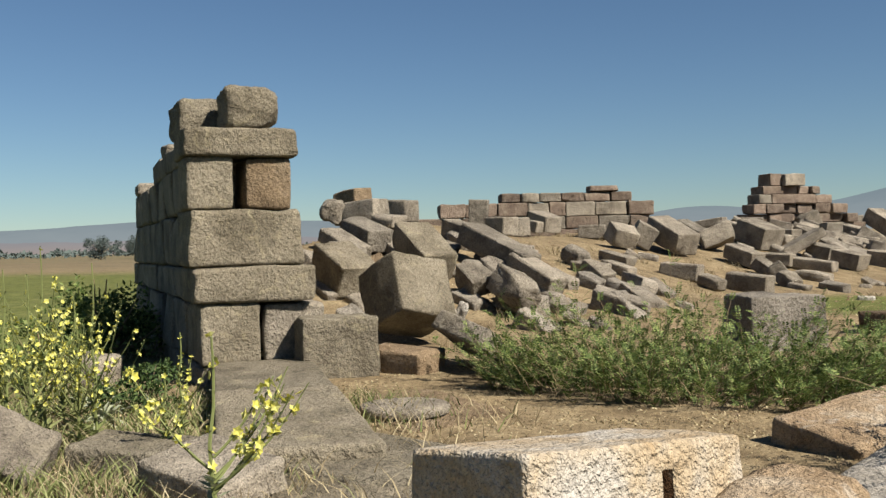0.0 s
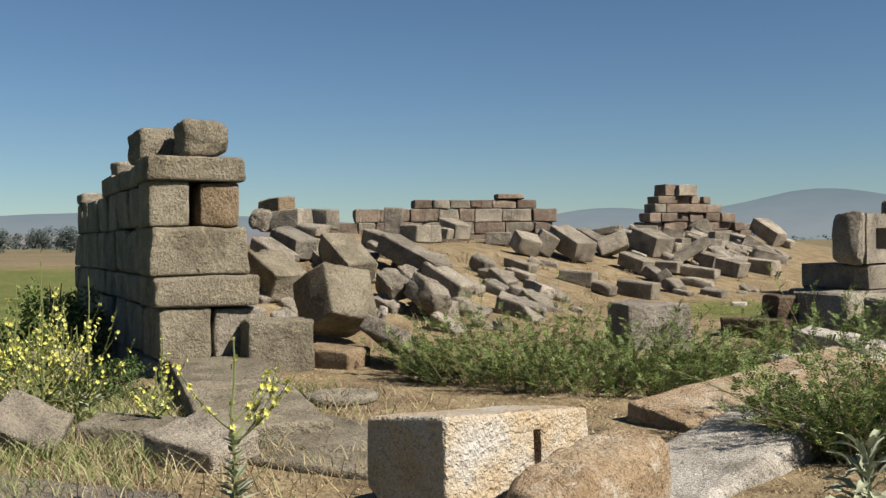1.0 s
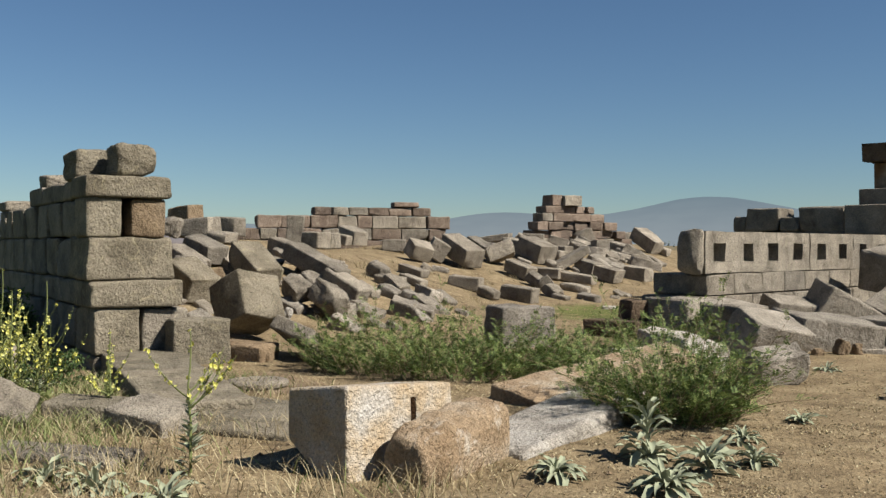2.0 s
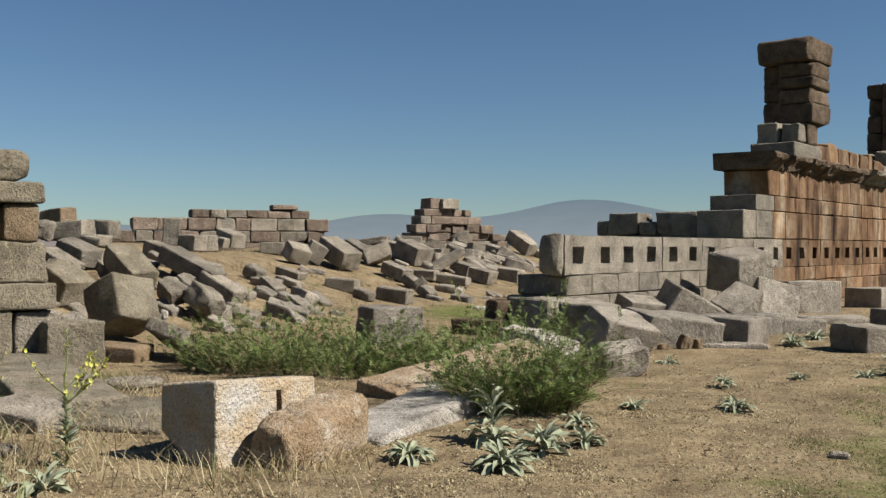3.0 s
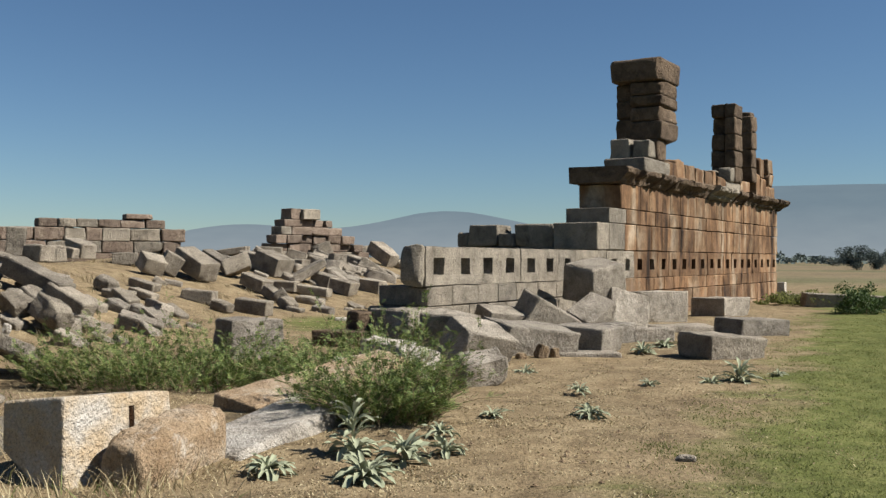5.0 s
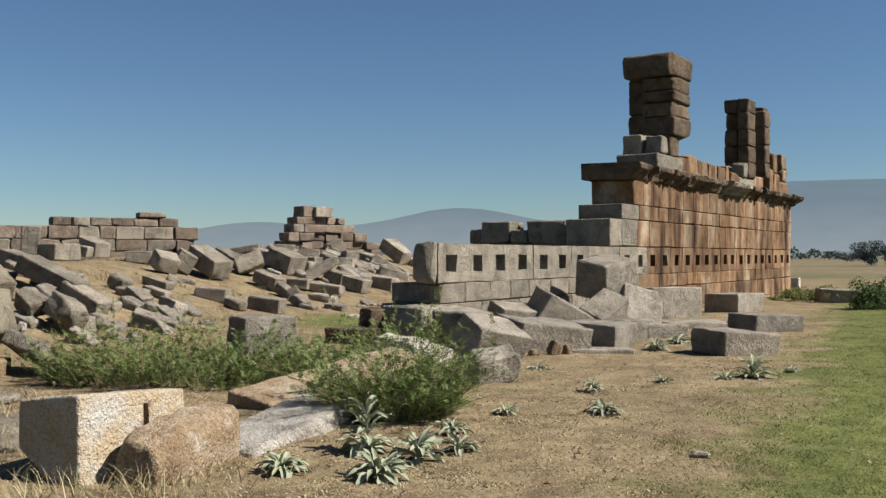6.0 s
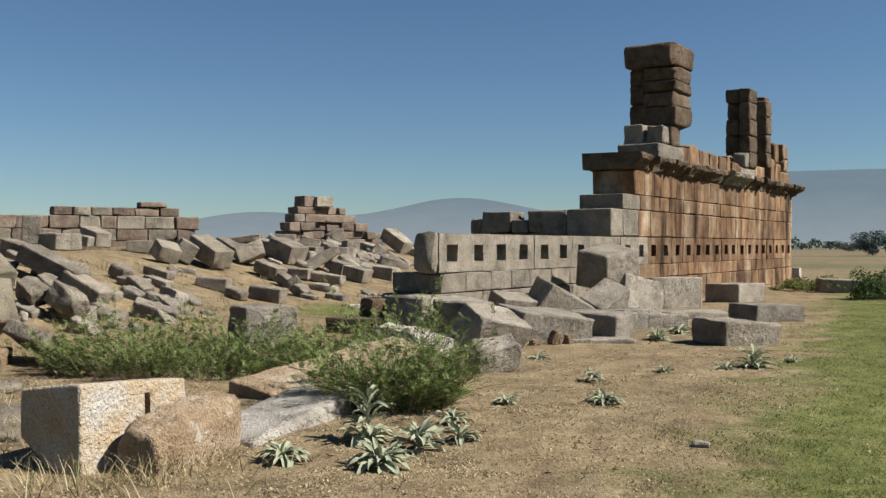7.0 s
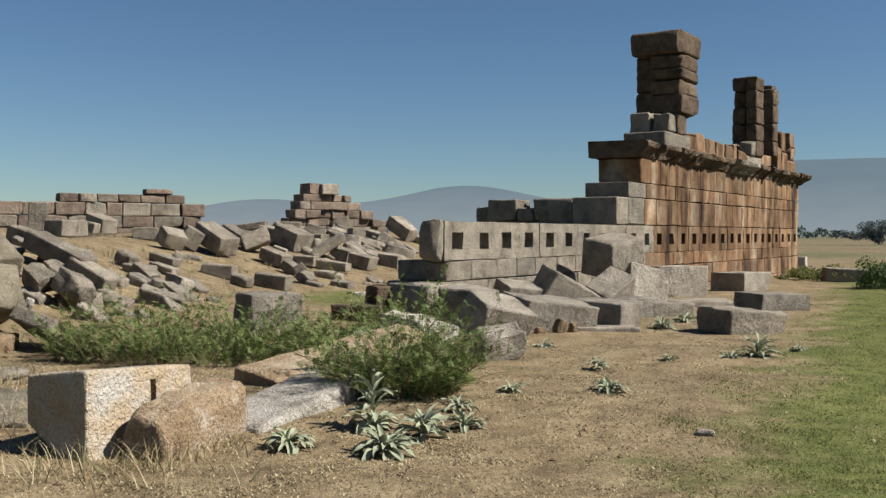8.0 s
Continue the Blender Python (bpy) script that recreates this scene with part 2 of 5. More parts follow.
def stone_shape(size, seed, n=6, edge=0.06, rough=1.0):
    """Vertices and faces of a hewn block: rounded arrises, uneven faces, knocked corners."""
    h = np.array(size) / 2
    r = min(edge, 0.45 * min(h))
    lines = []
    for a in h:
        inset = min(1.5 * r, 0.6 * a)
        inner = np.linspace(-(a - inset), a - inset, max(3, n - 2))
        lines.append(np.concatenate([[-a, -a + r * 0.3, -(a - r)], inner, [a - r, a - r * 0.3, a]]))
    idx, verts, faces = {}, [], []
    m = len(lines[0])

    def vid(i, j, k):
        key = (i, j, k)
        if key not in idx:
            idx[key] = len(verts)
            verts.append((lines[0][i], lines[1][j], lines[2][k]))
        return idx[key]

    for ax in range(3):
        for side in (0, m - 1):
            for u in range(m - 1):
                for w in range(m - 1):
                    q = []
                    for du, dw in ((0, 0), (1, 0), (1, 1), (0, 1)):
                        c = [0, 0, 0]
                        c[ax], c[(ax + 1) % 3], c[(ax + 2) % 3] = side, u + du, w + dw
                        q.append(vid(*c))
                    faces.append(q if side else q[::-1])
    p = np.array(verts)
    core = np.clip(p, -(h - r), h - r)
    d = p - core
    ln = np.linalg.norm(d, axis=1, keepdims=True)
    nrm = d / np.maximum(ln, 1e-6)
    p = core + nrm * r
    off = Vector((seed * 7.31 % 97, seed * 3.17 % 89, seed * 1.73 % 83))
    low = min(size)
    for i in range(len(p)):
        v = Vector(p[i])
        a = noise.fractal(v * (2.2 / max(low, 0.3)) + off, 0.9, 2.0, 4) * 0.022 * rough * low / 0.5
        b = noise.noise(v * 14 + off) * 0.008 * rough
        c = noise.noise(v * (1.3 / max(low, 0.3)) - off)
        knock = -max(0.0, c - 0.15) * 0.10 * rough * low * (1.0 if np.count_nonzero(np.abs(d[i]) > 1e-6) > 1 else 0.25)
        p[i] += nrm[i] * (a + b + knock)
    # skew the block a little and strike flat chips off its arrises and corners
    rnd = random.Random(seed * 13 + 5)
    if rough > 0.5:
        for ax in range(3):
            o = (ax + 1 + rnd.randrange(2)) % 3
            p[:, ax] *= 1 + rnd.uniform(-0.04, 0.04) * rough * p[:, o] / h[o]
        for _ in range(rnd.randrange(1, 4) + (3 if rough > 1.5 else 0)):
            sg = np.array([rnd.choice((-1, 1)) for _ in range(3)], float)
            if rnd.random() < 0.55:
                sg[rnd.randrange(3)] = rnd.uniform(-0.25, 0.25)
            cut = sg / (h ** 0.6) * np.array([rnd.uniform(0.6, 1.4) for _ in range(3)])
            cut /= np.linalg.norm(cut)
            reach = float(np.max(p @ cut))
            over = p @ cut - reach * (1 - min(0.30, rnd.uniform(0.03, 0.13) * rough))
            p -= np.maximum(over, 0)[:, None] * cut
    return p, faces


def chamfered(size, seed, c=0.02):
    """A cheap dressed block for coursed walls: bevelled arrises, slightly out of true."""
    rnd = random.Random(seed)
    h = [s / 2 for s in size]
    c = min(c, 0.3 * min(h))
    vs, ids = [], {}
    for sx in (-1, 1):
        for sy in (-1, 1):
            for sz in (-1, 1):
                j = [rnd.uniform(-0.4, 0.4) * c for _ in range(3)]
                cc = c * rnd.choice((0.7, 1, 1, 1.5, 2.6))
                for ax in range(3):
                    q = [sx * h[0] + j[0], sy * h[1] + j[1], sz * h[2] + j[2]]
                    for o in range(3):
                        if o != ax:
                            q[o] -= (sx, sy, sz)[o] * cc
                    ids[(sx, sy, sz, ax)] = len(vs)
                    vs.append(q)
    fs = []
    S = (-1, 1)

    def order(f):
        ctr = [sum(vs[i][k] for i in f) / len(f) for k in range(3)]
        a, b, d = (Vector(vs[i]) for i in f[:3])
        return f if (b - a).cross(d - b).dot(Vector(ctr)) > 0 else f[::-1]

    for ax in range(3):
        o1, o2 = (ax + 1) % 3, (ax + 2) % 3
        for s in S:
            f = []
            for a, b in ((-1, -1), (1, -1), (1, 1), (-1, 1)):
                k = [0, 0, 0]
                k[ax], k[o1], k[o2] = s, a, b
                f.append(ids[(*k, ax)])
            fs.append(order(f))
        for a in S:
            for b in S:
                k0, k1 = [0, 0, 0], [0, 0, 0]
                k0[ax], k1[ax] = -1, 1
                k0[o1] = k1[o1] = a
                k0[o2] = k1[o2] = b
                fs.append(order([ids[(*k0, o1)], ids[(*k1, o1)], ids[(*k1, o2)], ids[(*k0, o2)]]))
    for sx in S:
        for sy in S:
            for sz in S:
                fs.append(order([ids[(sx, sy, sz, ax)] for ax in range(3)]))
    return vs, fs


SEED = [1]


def stone(name, size, m, material, parent=None, label="", n=6, edge=0.05, rough=1.0):
    SEED[0] += 1
    v, f = stone_shape(size, SEED[0], n, edge, rough)
    ob = link(name, v, f, material, parent, label, True)
    ob.matrix_local = m
    return ob


def dressed(name, size, m, material, parent, c=0.018):
    SEED[0] += 1
    v, f = chamfered(size, SEED[0], c)
    ob = link(name, v, f, material, parent)
    ob.matrix_local = m
    return ob


LABELS = {
    "plain": "fallen squared block of weathered grey-brown granite on rubble",
    "dark": "rust-brown granite slab perched on fallen blocks",
    "rough": "broken rough lump of weathered grey granite",
    "upright": "short squared granite block standing upright on the ground",
    "slab": "long weathered granite slab lying tilted on dry ground",
    "cube": "large tipped granite block with sharp worn edges",
}


def fallen(kind, at, size, az, tilt, roll, material, rough, edge):
    far = at[1] > 17
    ob = stone({"slab": "fallen_slab", "rough": "stone_lump"}.get(kind, "fallen_block"), size,
               Matrix.Translation(at) @ axes(az, tilt, roll), material, n=5 if far else 8, edge=edge * 0.75, rough=rough)
    return tagged(ob, LABELS[kind], "stone block", "fallen stones of the ruin")


# ---- ground, hills ----
def build_ground():
    """One sheet from the camera's feet to the horizon, finer near by."""
    ys = [-60, -30, -15, -8, -4, -2] + [i * 0.22 for i in range(0, 110)]
    y = ys[-1]
    step = 0.24
    while y < 4200:
        step *= 1.045
        y += step
        ys.append(y)
    verts, faces = [], []
    n = 190
    for y in ys:
        half = 16 + max(y, 0) * 1.0 if y < 60 else 76 + (y - 60) * 1.7
        for i in range(n + 1):
            x = (i / n * 2 - 1) * half
            z = ground_z(x, y)
            if y < 90:
                z += 0.05 * noise.fractal(Vector((x * 0.5, y * 0.5, 3.3)), 1.0, 2.0, 4) + 0.018 * noise.noise(Vector((x * 3.1, y * 3.1, 7.7)))
            verts.append((x, y, z))
    for j in range(len(ys) - 1):
        for i in range(n):
            a = j * (n + 1) + i
            faces.append((a, a + 1, a + n + 2, a + n + 1))
    return tagged(link("ground", verts, faces, earth, smooth_shade=True), "dry straw-coloured earth with patches of green turf", "ground", kind="structure")


build_ground()


def ridge(name, dist, az0, az1, profile, material, depth=500):
    """A far range: a rising front face with an uneven crest line."""
    verts, faces = [], []
    n = 160
    for i in range(n + 1):
        az = radians(az0 + (az1 - az0) * i / n)
        top = profile(math.degrees(az)) * dist
        top += dist * 0.0012 * noise.fractal(Vector((i * 0.16, dist, 0)), 1, 2, 4)
        for k, (dz, dd) in enumerate(((-0.004, 0), (0.35, 0.2), (0.7, 0.5), (1.0, 1.0))):
            r = dist + dd * depth
            z = 1.6 + (top * dz if dz > 0 else dz * dist)
            verts.append((math.sin(az) * r, math.cos(az) * r, z * (r / dist if dz > 0 else 1)))
    for i in range(n):
        for k in range(3):
            a = i * 4 + k
            faces.append((a, a + 4, a + 5, a + 1))
    return tagged(link(name, verts, faces, material, smooth_shade=True), "hazy blue-grey mountain range on the horizon", "mountain", kind="structure")


def bell(a, c, w):
    return math.exp(-((a - c) / w) ** 2)


# air haze is put into these glowing hill colours, paler towards the base
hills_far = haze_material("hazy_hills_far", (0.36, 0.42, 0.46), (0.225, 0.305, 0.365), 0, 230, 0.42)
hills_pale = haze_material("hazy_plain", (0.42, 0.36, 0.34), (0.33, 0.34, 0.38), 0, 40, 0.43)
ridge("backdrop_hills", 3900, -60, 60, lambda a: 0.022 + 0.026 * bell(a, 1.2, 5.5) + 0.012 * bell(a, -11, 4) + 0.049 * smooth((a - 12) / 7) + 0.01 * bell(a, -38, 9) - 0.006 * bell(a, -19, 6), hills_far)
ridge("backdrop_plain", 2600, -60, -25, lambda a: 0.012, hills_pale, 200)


# ---- the long standing wall ----
WA, WDIR = Vector((-0.24, 17.4, 0)), 32.5  # left end of the outer face, azimuth of the wall
TH = 1.2


def wall_pose(s, d, z):
    """A place on the wall: s along it, d behind its outer face, z up; local x runs along, y inwards."""
    a = radians(WDIR)
    along, inn = Vector((math.sin(a), math.cos(a), 0)), Vector((-math.cos(a), math.sin(a), 0))
    p = WA + along * s + inn * d
    return Matrix.Translation((p.x, p.y, z)) @ Matrix.Rotation(radians(90 - WDIR), 4, "Z")


wall_main = tagged(new("wall_main"), "long coursed ashlar wall of rust-stained granite with square holes", "wall", kind="structure")


def course(parent, s0, s1, z0, z1, lengths, material, seed, d0=0.0, th=TH, joint=0.012):
    rnd = random.Random(seed)
    s = s0
    while s < s1 - 0.05:
        w = min(rnd.uniform(*lengths), s1 - s)
        if s1 - s - w < 0.3:
            w = s1 - s
        mat = material(s) if callable(material) else material
        proud = rnd.uniform(-0.012, 0.012)
        dressed("ashlar", (w - joint, th, z1 - z0 - joint), wall_pose(s + w / 2, d0 + th / 2 - proud, (z0 + z1) / 2), mat, parent, 0.015)
        s += w


def mat_at(s):
    return granite if s < 9.6 else stained


END = 26.7
course(wall_main, 0.2, END, -0.35, 0.13, (0.8, 1.3), mat_at, 11)
course(wall_main, 0.15, END, 0.13, 0.72, (0.7, 1.0), mat_at, 12)
course(wall_main, 0.38, 8.0, 0.72, 1.10, (0.75, 1.1), mat_at, 13, th=1.1)
course(wall_main, 8.0, END, 0.72, 1.10, (0.6, 1.0), mat_at, 17)
course(wall_main, 8.1, END, 1.82, 2.52, (0.7, 1.3), lambda s: granite if s < 9.3 else stained, 14)
course(wall_main, 8.9, END, 2.52, 2.92, (0.6, 1.2), lambda s: granite if s < 9.6 else stained, 15)
course(wall_main, 9.7, END, 2.92, 3.58, (0.5, 1.0), stained, 16)


def pierced(parent, s0, pitch, count, z0, z1, material, hole=(0.36, 0.31), TH=1.2):
    """A block of the pierced course: square channels run right through it."""
    xs = [0.006]
    for i in range(count):
        c = (i + 0.5) * pitch
        xs += [c - hole[0] / 2, c + hole[0] / 2]
    xs.append(count * pitch - 0.006)
    H = z1 - z0 - 0.012
    zs = [0, H * 0.5 - hole[1] / 2, H * 0.5 + hole[1] / 2, H]
    verts, faces = [], []
    nx = len(xs)
    rnd = random.Random(int(s0 * 100))
    for y in (0, TH):
        for z in zs:
            for x in xs:
                e = 0.012
                verts.append((x + rnd.uniform(-e, e), y + rnd.uniform(-e, e), z + rnd.uniform(-e, e) * 0.7))

    def vi(i, k, b):
        return b * nx * 4 + k * nx + i

    for i in range(nx - 1):
        for k in range(3):
            if k == 1 and i % 2 == 1:
                a, b = (i, k), (i + 1, k)
                c, d = (i + 1, k + 1), (i, k + 1)
                for p, q in ((a, b), (b, c), (c, d), (d, a)):
                    faces.append((vi(*p, 0), vi(*p, 1), vi(*q, 1), vi(*q, 0)))
                continue
            faces.append((vi(i, k, 0), vi(i + 1, k, 0), vi(i + 1, k + 1, 0), vi(i, k + 1, 0)))
            faces.append((vi(i, k + 1, 1), vi(i + 1, k + 1, 1), vi(i + 1, k, 1), vi(i, k, 1)))
    for i in range(nx - 1):
        faces.append((vi(i, 0, 1), vi(i + 1, 0, 1), vi(i + 1, 0, 0), vi(i, 0, 0)))
        faces.append((vi(i, 3, 0), vi(i + 1, 3, 0), vi(i + 1, 3, 1), vi(i, 3, 1)))
    for k in range(3):
        faces.append((vi(0, k, 0), vi(0, k + 1, 0), vi(0, k + 1, 1), vi(0, k, 1)))
        faces.append((vi(nx - 1, k, 1), vi(nx - 1, k + 1, 1), vi(nx - 1, k + 1, 0), vi(nx - 1, k, 0)))
    ob = link("pierced_ashlar", verts, faces, material, parent)
    ob.matrix_local = wall_pose(s0, rnd.uniform(-0.015, 0.015), z0 + 0.006)
    return ob


PITCH = 0.94
s = 0.26
i = 0
while s < END - 0.4:
    cnt = (2, 2, 2, 1, 2, 2, 1)[i % 7] if s < 9.4 else (1, 1, 2, 1)[i % 4]
    while cnt > 1 and s + cnt * PITCH > END + 0.2:
        cnt -= 1
    pierced(wall_main, s, PITCH, cnt, 1.10, 1.82, granite if s < 9.4 else stained, TH=0.44 if s < 7.4 else 1.2)
    s += cnt * PITCH
    i += 1
# the weathered, rounded stub that closes the pierced course
stone("end_stone", (0.26, 0.42, 0.73), wall_pose(0.14, 0.19, 1.46), granite, wall_main, "battered dark end block", n=8, edge=0.1, rough=2.2)


def cornice(parent, s0, s1, z, material, out=0.36, high=0.42, seed=0):
    """One length of the moulded, broken cornice."""
    prof = [(TH + 0.12, 0), (0.0, 0), (-0.10 * out / 0.36, 0.06), (-0.13, 0.13), (-0.26 * out / 0.36, 0.2), (-out, 0.27), (-out - 0.02, high - 0.05), (-out + 0.05, high), (TH + 0.12, high)]
    verts, faces = [], []
    n = max(3, int((s1 - s0) / 0.09))
    for i in range(n + 1):
        x = i / n * (s1 - s0)
        for k, (d, h) in enumerate(prof):
            v = Vector((x * 2.1 + s0 * 3 + seed, d * 2, h * 3))
            g = noise.fractal(v, 0.8, 2, 4)
            bite = max(0, noise.noise(Vector((x * 1.7 + s0, seed, 1.5))) - 0.05) * 0.55
            dd = d + (0.10 * g + bite * (1 if d < -0.05 else 0) * min(1, -d / 0.3) if d < 0.1 else 0.03 * g)
            verts.append((x, dd, h + 0.05 * noise.noise(v * 2.3)))
    m = len(prof)
    for i in range(n):
        for k in range(m):
            a, b = i * m + k, i * m + (k + 1) % m
            faces.append((a, b, b + m, a + m))
    faces.append(tuple(range(m))[::-1])
    faces.append(tuple(n * m + k for k in range(m)))
    ob = link("cornice_block", verts, faces, material, parent)
    ob.matrix_local = wall_pose(s0, 0, z)
    return ob


for a, b, zz, o in ((9.35, 10.6, 3.58, 0.30), (10.61, 11.9, 3.58, 0.36), (11.91, 13.2, 3.58, 0.30), (13.21, 14.6, 3.56, 0.34), (14.61, 15.9, 3.57, 0.36), (15.91, 17.1, 3.58, 0.22),
                    (17.11, 18.5, 3.58, 0.44), (18.51, 19.9, 3.58, 0.42), (19.91, 21.3, 3.58, 0.36), (21.31, 22.8, 3.58, 0.4), (22.81, 24.2, 3.57, 0.4), (24.21, 25.6, 3.58, 0.38), (25.61, 26.95, 3.58, 0.42)):
    cornice(wall_main, a, b, zz, granite if 17 < a < 19.8 else blackened, o)


def wall_stone(s, d, z0, z1, length, depth, material=stained, edge=0.07, rough=1.2, label="", turn=0.0):
    return stone("ashlar", (length, depth, z1 - z0), wall_pose(s + length / 2, d + depth / 2, (z0 + z1) / 2) @ pose(0, 0, 0, 0, 0, turn), material, wall_main, label, n=6, edge=edge, rough=rough)


# course over the cornice, low stones beside the piers
wall_stone(11.55, 0.03, 4.0, 4.44, 2.05, 1.25, granite, 0.05)
wall_stone(13.65, 0.08, 4.0, 4.5, 0.75, 0.8)
for s, length, top in ((14.45, 0.8, 4.62), (15.3, 0.95, 4.55), (16.3, 0.9, 4.52), (17.25, 0.85, 4.5), (18.15, 0.4, 4.56), (18.75, 0.95, 4.42)):
    wall_stone(s, 0.1, 4.0, top, length, 0.8, stained, 0.04)
wall_stone(19.75, 0.1, 4.0, 4.34, 1.9, 0.95, granite, 0.05)
wall_stone(21.7, 0.1, 4.0, 4.5, 1.1, 0.95, stained, 0.05)
# first pier: two small stones at its foot, a narrow stem, heavy blocks, a thinner rear leaf, a broad cap
wall_stone(11.95, 0.06, 4.44, 4.96, 0.5, 0.50, granite, 0.06, 1.4)
wall_stone(11.9, 0.64, 4.44, 5.02, 0.5, 0.58, granite, 0.05, 1.2)
wall_stone(12.72, 0.1, 4.44, 5.06, 0.82, 0.85, blackened)
for z0, z1, over in ((5.05, 5.62, 0.03), (5.62, 6.02, 0.0), (6.02, 6.36, 0.02), (6.36, 6.78, 0.0)):
    wall_stone(12.8 - over, 0.02 - over, z0, z1, 1.4 + 1.5 * over, 0.95 + over, blackened, 0.06, 1.4, "heavy dark pier block" if z0 < 5.1 else "")
for z0, z1 in ((5.1, 5.75), (5.75, 6.3), (6.3, 6.78)):
    wall_stone(13.2, 0.98, z0, z1, 0.95, 0.58, blackened, 0.05, 1.1)
wall_stone(12.65, -0.04, 6.77, 7.42, 1.7, 1.58, blackened, 0.10, 0.8, "broad capping block of the pier")
# second pier, a slender third one beside it, and stubs
wall_stone(20.02, 0.02, 4.33, 4.84, 0.5, 0.46, granite)
wall_stone(20.05, 0.56, 4.33, 4.76, 0.45, 0.42, granite)
for z0, z1, back in ((4.34, 4.9, 0.0), (4.9, 5.5, 0.02), (5.5, 6.08, 0.0), (6.08, 6.68, 0.03), (6.68, 7.16, -0.02)):
    wall_stone(20.6, 0.02, z0, z1, 0.94, 0.40, blackened, 0.05, 1.1)
    wall_stone(20.6 + back + (0.22 if 6 < z0 < 6.5 else 0), 0.43, z0, z1, 0.92 - (0.22 if 6 < z0 < 6.5 else 0), 0.47, blackened, 0.05, 1.1)
for z0, z1 in ((4.5, 5.05), (5.05, 5.75), (5.75, 6.4), (6.4, 7.0)):
    wall_stone(22.88, 0.02, z0, z1, 0.68, 0.85, blackened, 0.05, 1.2)
wall_stone(22.95, 0.1, 7.0, 7.16, 0.5, 0.5, blackened, 0.05, 1.8)
wall_stone(23.6, 0.05, 4.0, 4.9, 0.62, 1.0)
wall_stone(24.28, 0.05, 4.0, 4.75, 0.75, 1.0)
wall_stone(24.28, 0.08, 4.75, 5.55, 0.70, 0.9)
wall_stone(25.2, 0.05, 4.0, 4.5, 1.25, 1.1)
wall_stone(25.65, 0.05, 4.5, 5.0, 0.8, 0.95)
wall_stone(25.7, 0.1, 5.0, 5.62, 0.72, 0.85)
# dark cross-wall behind the pierced course
wall_cross = tagged(new("wall_cross"), "low dark granite cross-wall behind the standing wall", "wall", kind="structure")


def cross_stone(k, z0, z1, length, depth=0.8, s=8.3):
    SEED[0] += 1
    ob = stone("ashlar", (depth, length, z1 - z0), wall_pose(s + depth / 2, k + length / 2, (z0 + z1) / 2), granite, wall_cross, n=5, edge=0.05)
    return ob


for k, L in ((1.2, 1.1), (2.3, 1.0), (3.3, 0.85)):
    cross_stone(k, -0.1, 0.6, L)
    cross_stone(k, 0.6, 1.3, L)
    cross_stone(k, 1.3, 1.92, L)
cross_stone(1.25, 1.9, 2.5, 1.15)
cross_stone(2.4, 1.92, 2.26, 0.5)
cross_stone(2.9, 1.92, 2.5, 0.9)
cross_stone(3.8, 1.92, 2.3, 0.35)


# ---- the ruined side wall and its tall end ----
LA, LDIR = Vector((-7.4, 11.3, 0)), -47  # near outer corner, azimuth
side_wall = tagged(new("wall_side"), "ruined granite wall with a tall stacked end and slot openings", "wall", kind="structure")


def side_pose(s, d, z, turn=0.0):
    """s back along the wall from its near end, d to the inner side."""
    a = radians(LDIR)
    along, inn = Vector((math.sin(a), math.cos(a), 0)), Vector((math.cos(a), -math.sin(a), 0))
    p = LA + along * s + inn * d
    return Matrix.Translation((p.x, p.y, z)) @ Matrix.Rotation(radians(90 - LDIR), 4, "Z") @ pose(0, 0, 0, 0, 0, turn)


def side_stone(s, d, z0, z1, length, width, material=tower_stone, edge=0.036, rough=0.7, n=9, turn=0.0):
    return stone("ashlar", (length, width, z1 - z0), side_pose(s + length / 2, d + width / 2, (z0 + z1) / 2, turn), material, side_wall, n=n, edge=edge, rough=rough)


Z = 0.2
side_stone(0.0, 0.02, Z, Z + 0.58, 1.0, 0.56)
side_stone(0.06, 0.62, Z, Z + 0.56, 1.0, 0.60, granite)
side_stone(-0.05, -0.04, Z + 0.58, Z + 0.92, 0.9, 1.15)
side_stone(0.0, -0.06, Z + 0.92, Z + 1.46, 1.0, 1.06)
side_stone(0.0, -0.08, Z + 1.46, Z + 1.95, 0.62, 0.43)
side_stone(0.0, 0.47, Z + 1.46, Z + 1.94, 0.6, 0.44, ochre)
side_stone(-0.06, -0.10, Z + 1.95, Z + 2.22, 0.85, 1.06)
side_stone(0.08, 0.30, Z + 2.22, Z + 2.63, 0.55, 0.52, tower_stone, 0.08, 1.6)
side_stone(0.74, -0.06, Z + 2.2, Z + 2.6, 0.62, 0.55, tower_stone, 0.06, 1.3, 8, 4)
rw = random.Random(4)
for z0, z1, s0, s1, gap in ((-0.3, Z, 0.0, 7.2, 0.01), (Z, Z + 0.58, 1.02, 7.2, 0.01), (Z + 0.58, Z + 0.92, 0.86, 7.2, 0.01), (Z + 0.92, Z + 1.46, 1.01, 7.2, 0.01), (Z + 1.46, Z + 1.95, 0.9, 7.0, 0.16), (Z + 1.95, Z + 2.22, 0.82, 4.3, 0.02)):
    s = s0
    while s < s1 - 0.2:
        L = min(rw.uniform(0.7, 1.15), s1 - s)
        side_stone(s, rw.uniform(-0.02, 0.02), z0, z1 - 0.008, L - gap, 1.05, granite, 0.035, 0.9, 5)
        s += L
side_stone(3.3, 0.1, Z + 2.2, Z + 2.42, 0.5, 0.5, granite, 0.06, 1.5, 5)
side_stone(6.2, 0.0, Z + 1.95, Z + 2.12, 0.8, 0.7, granite, 0.06, 1.5, 5)
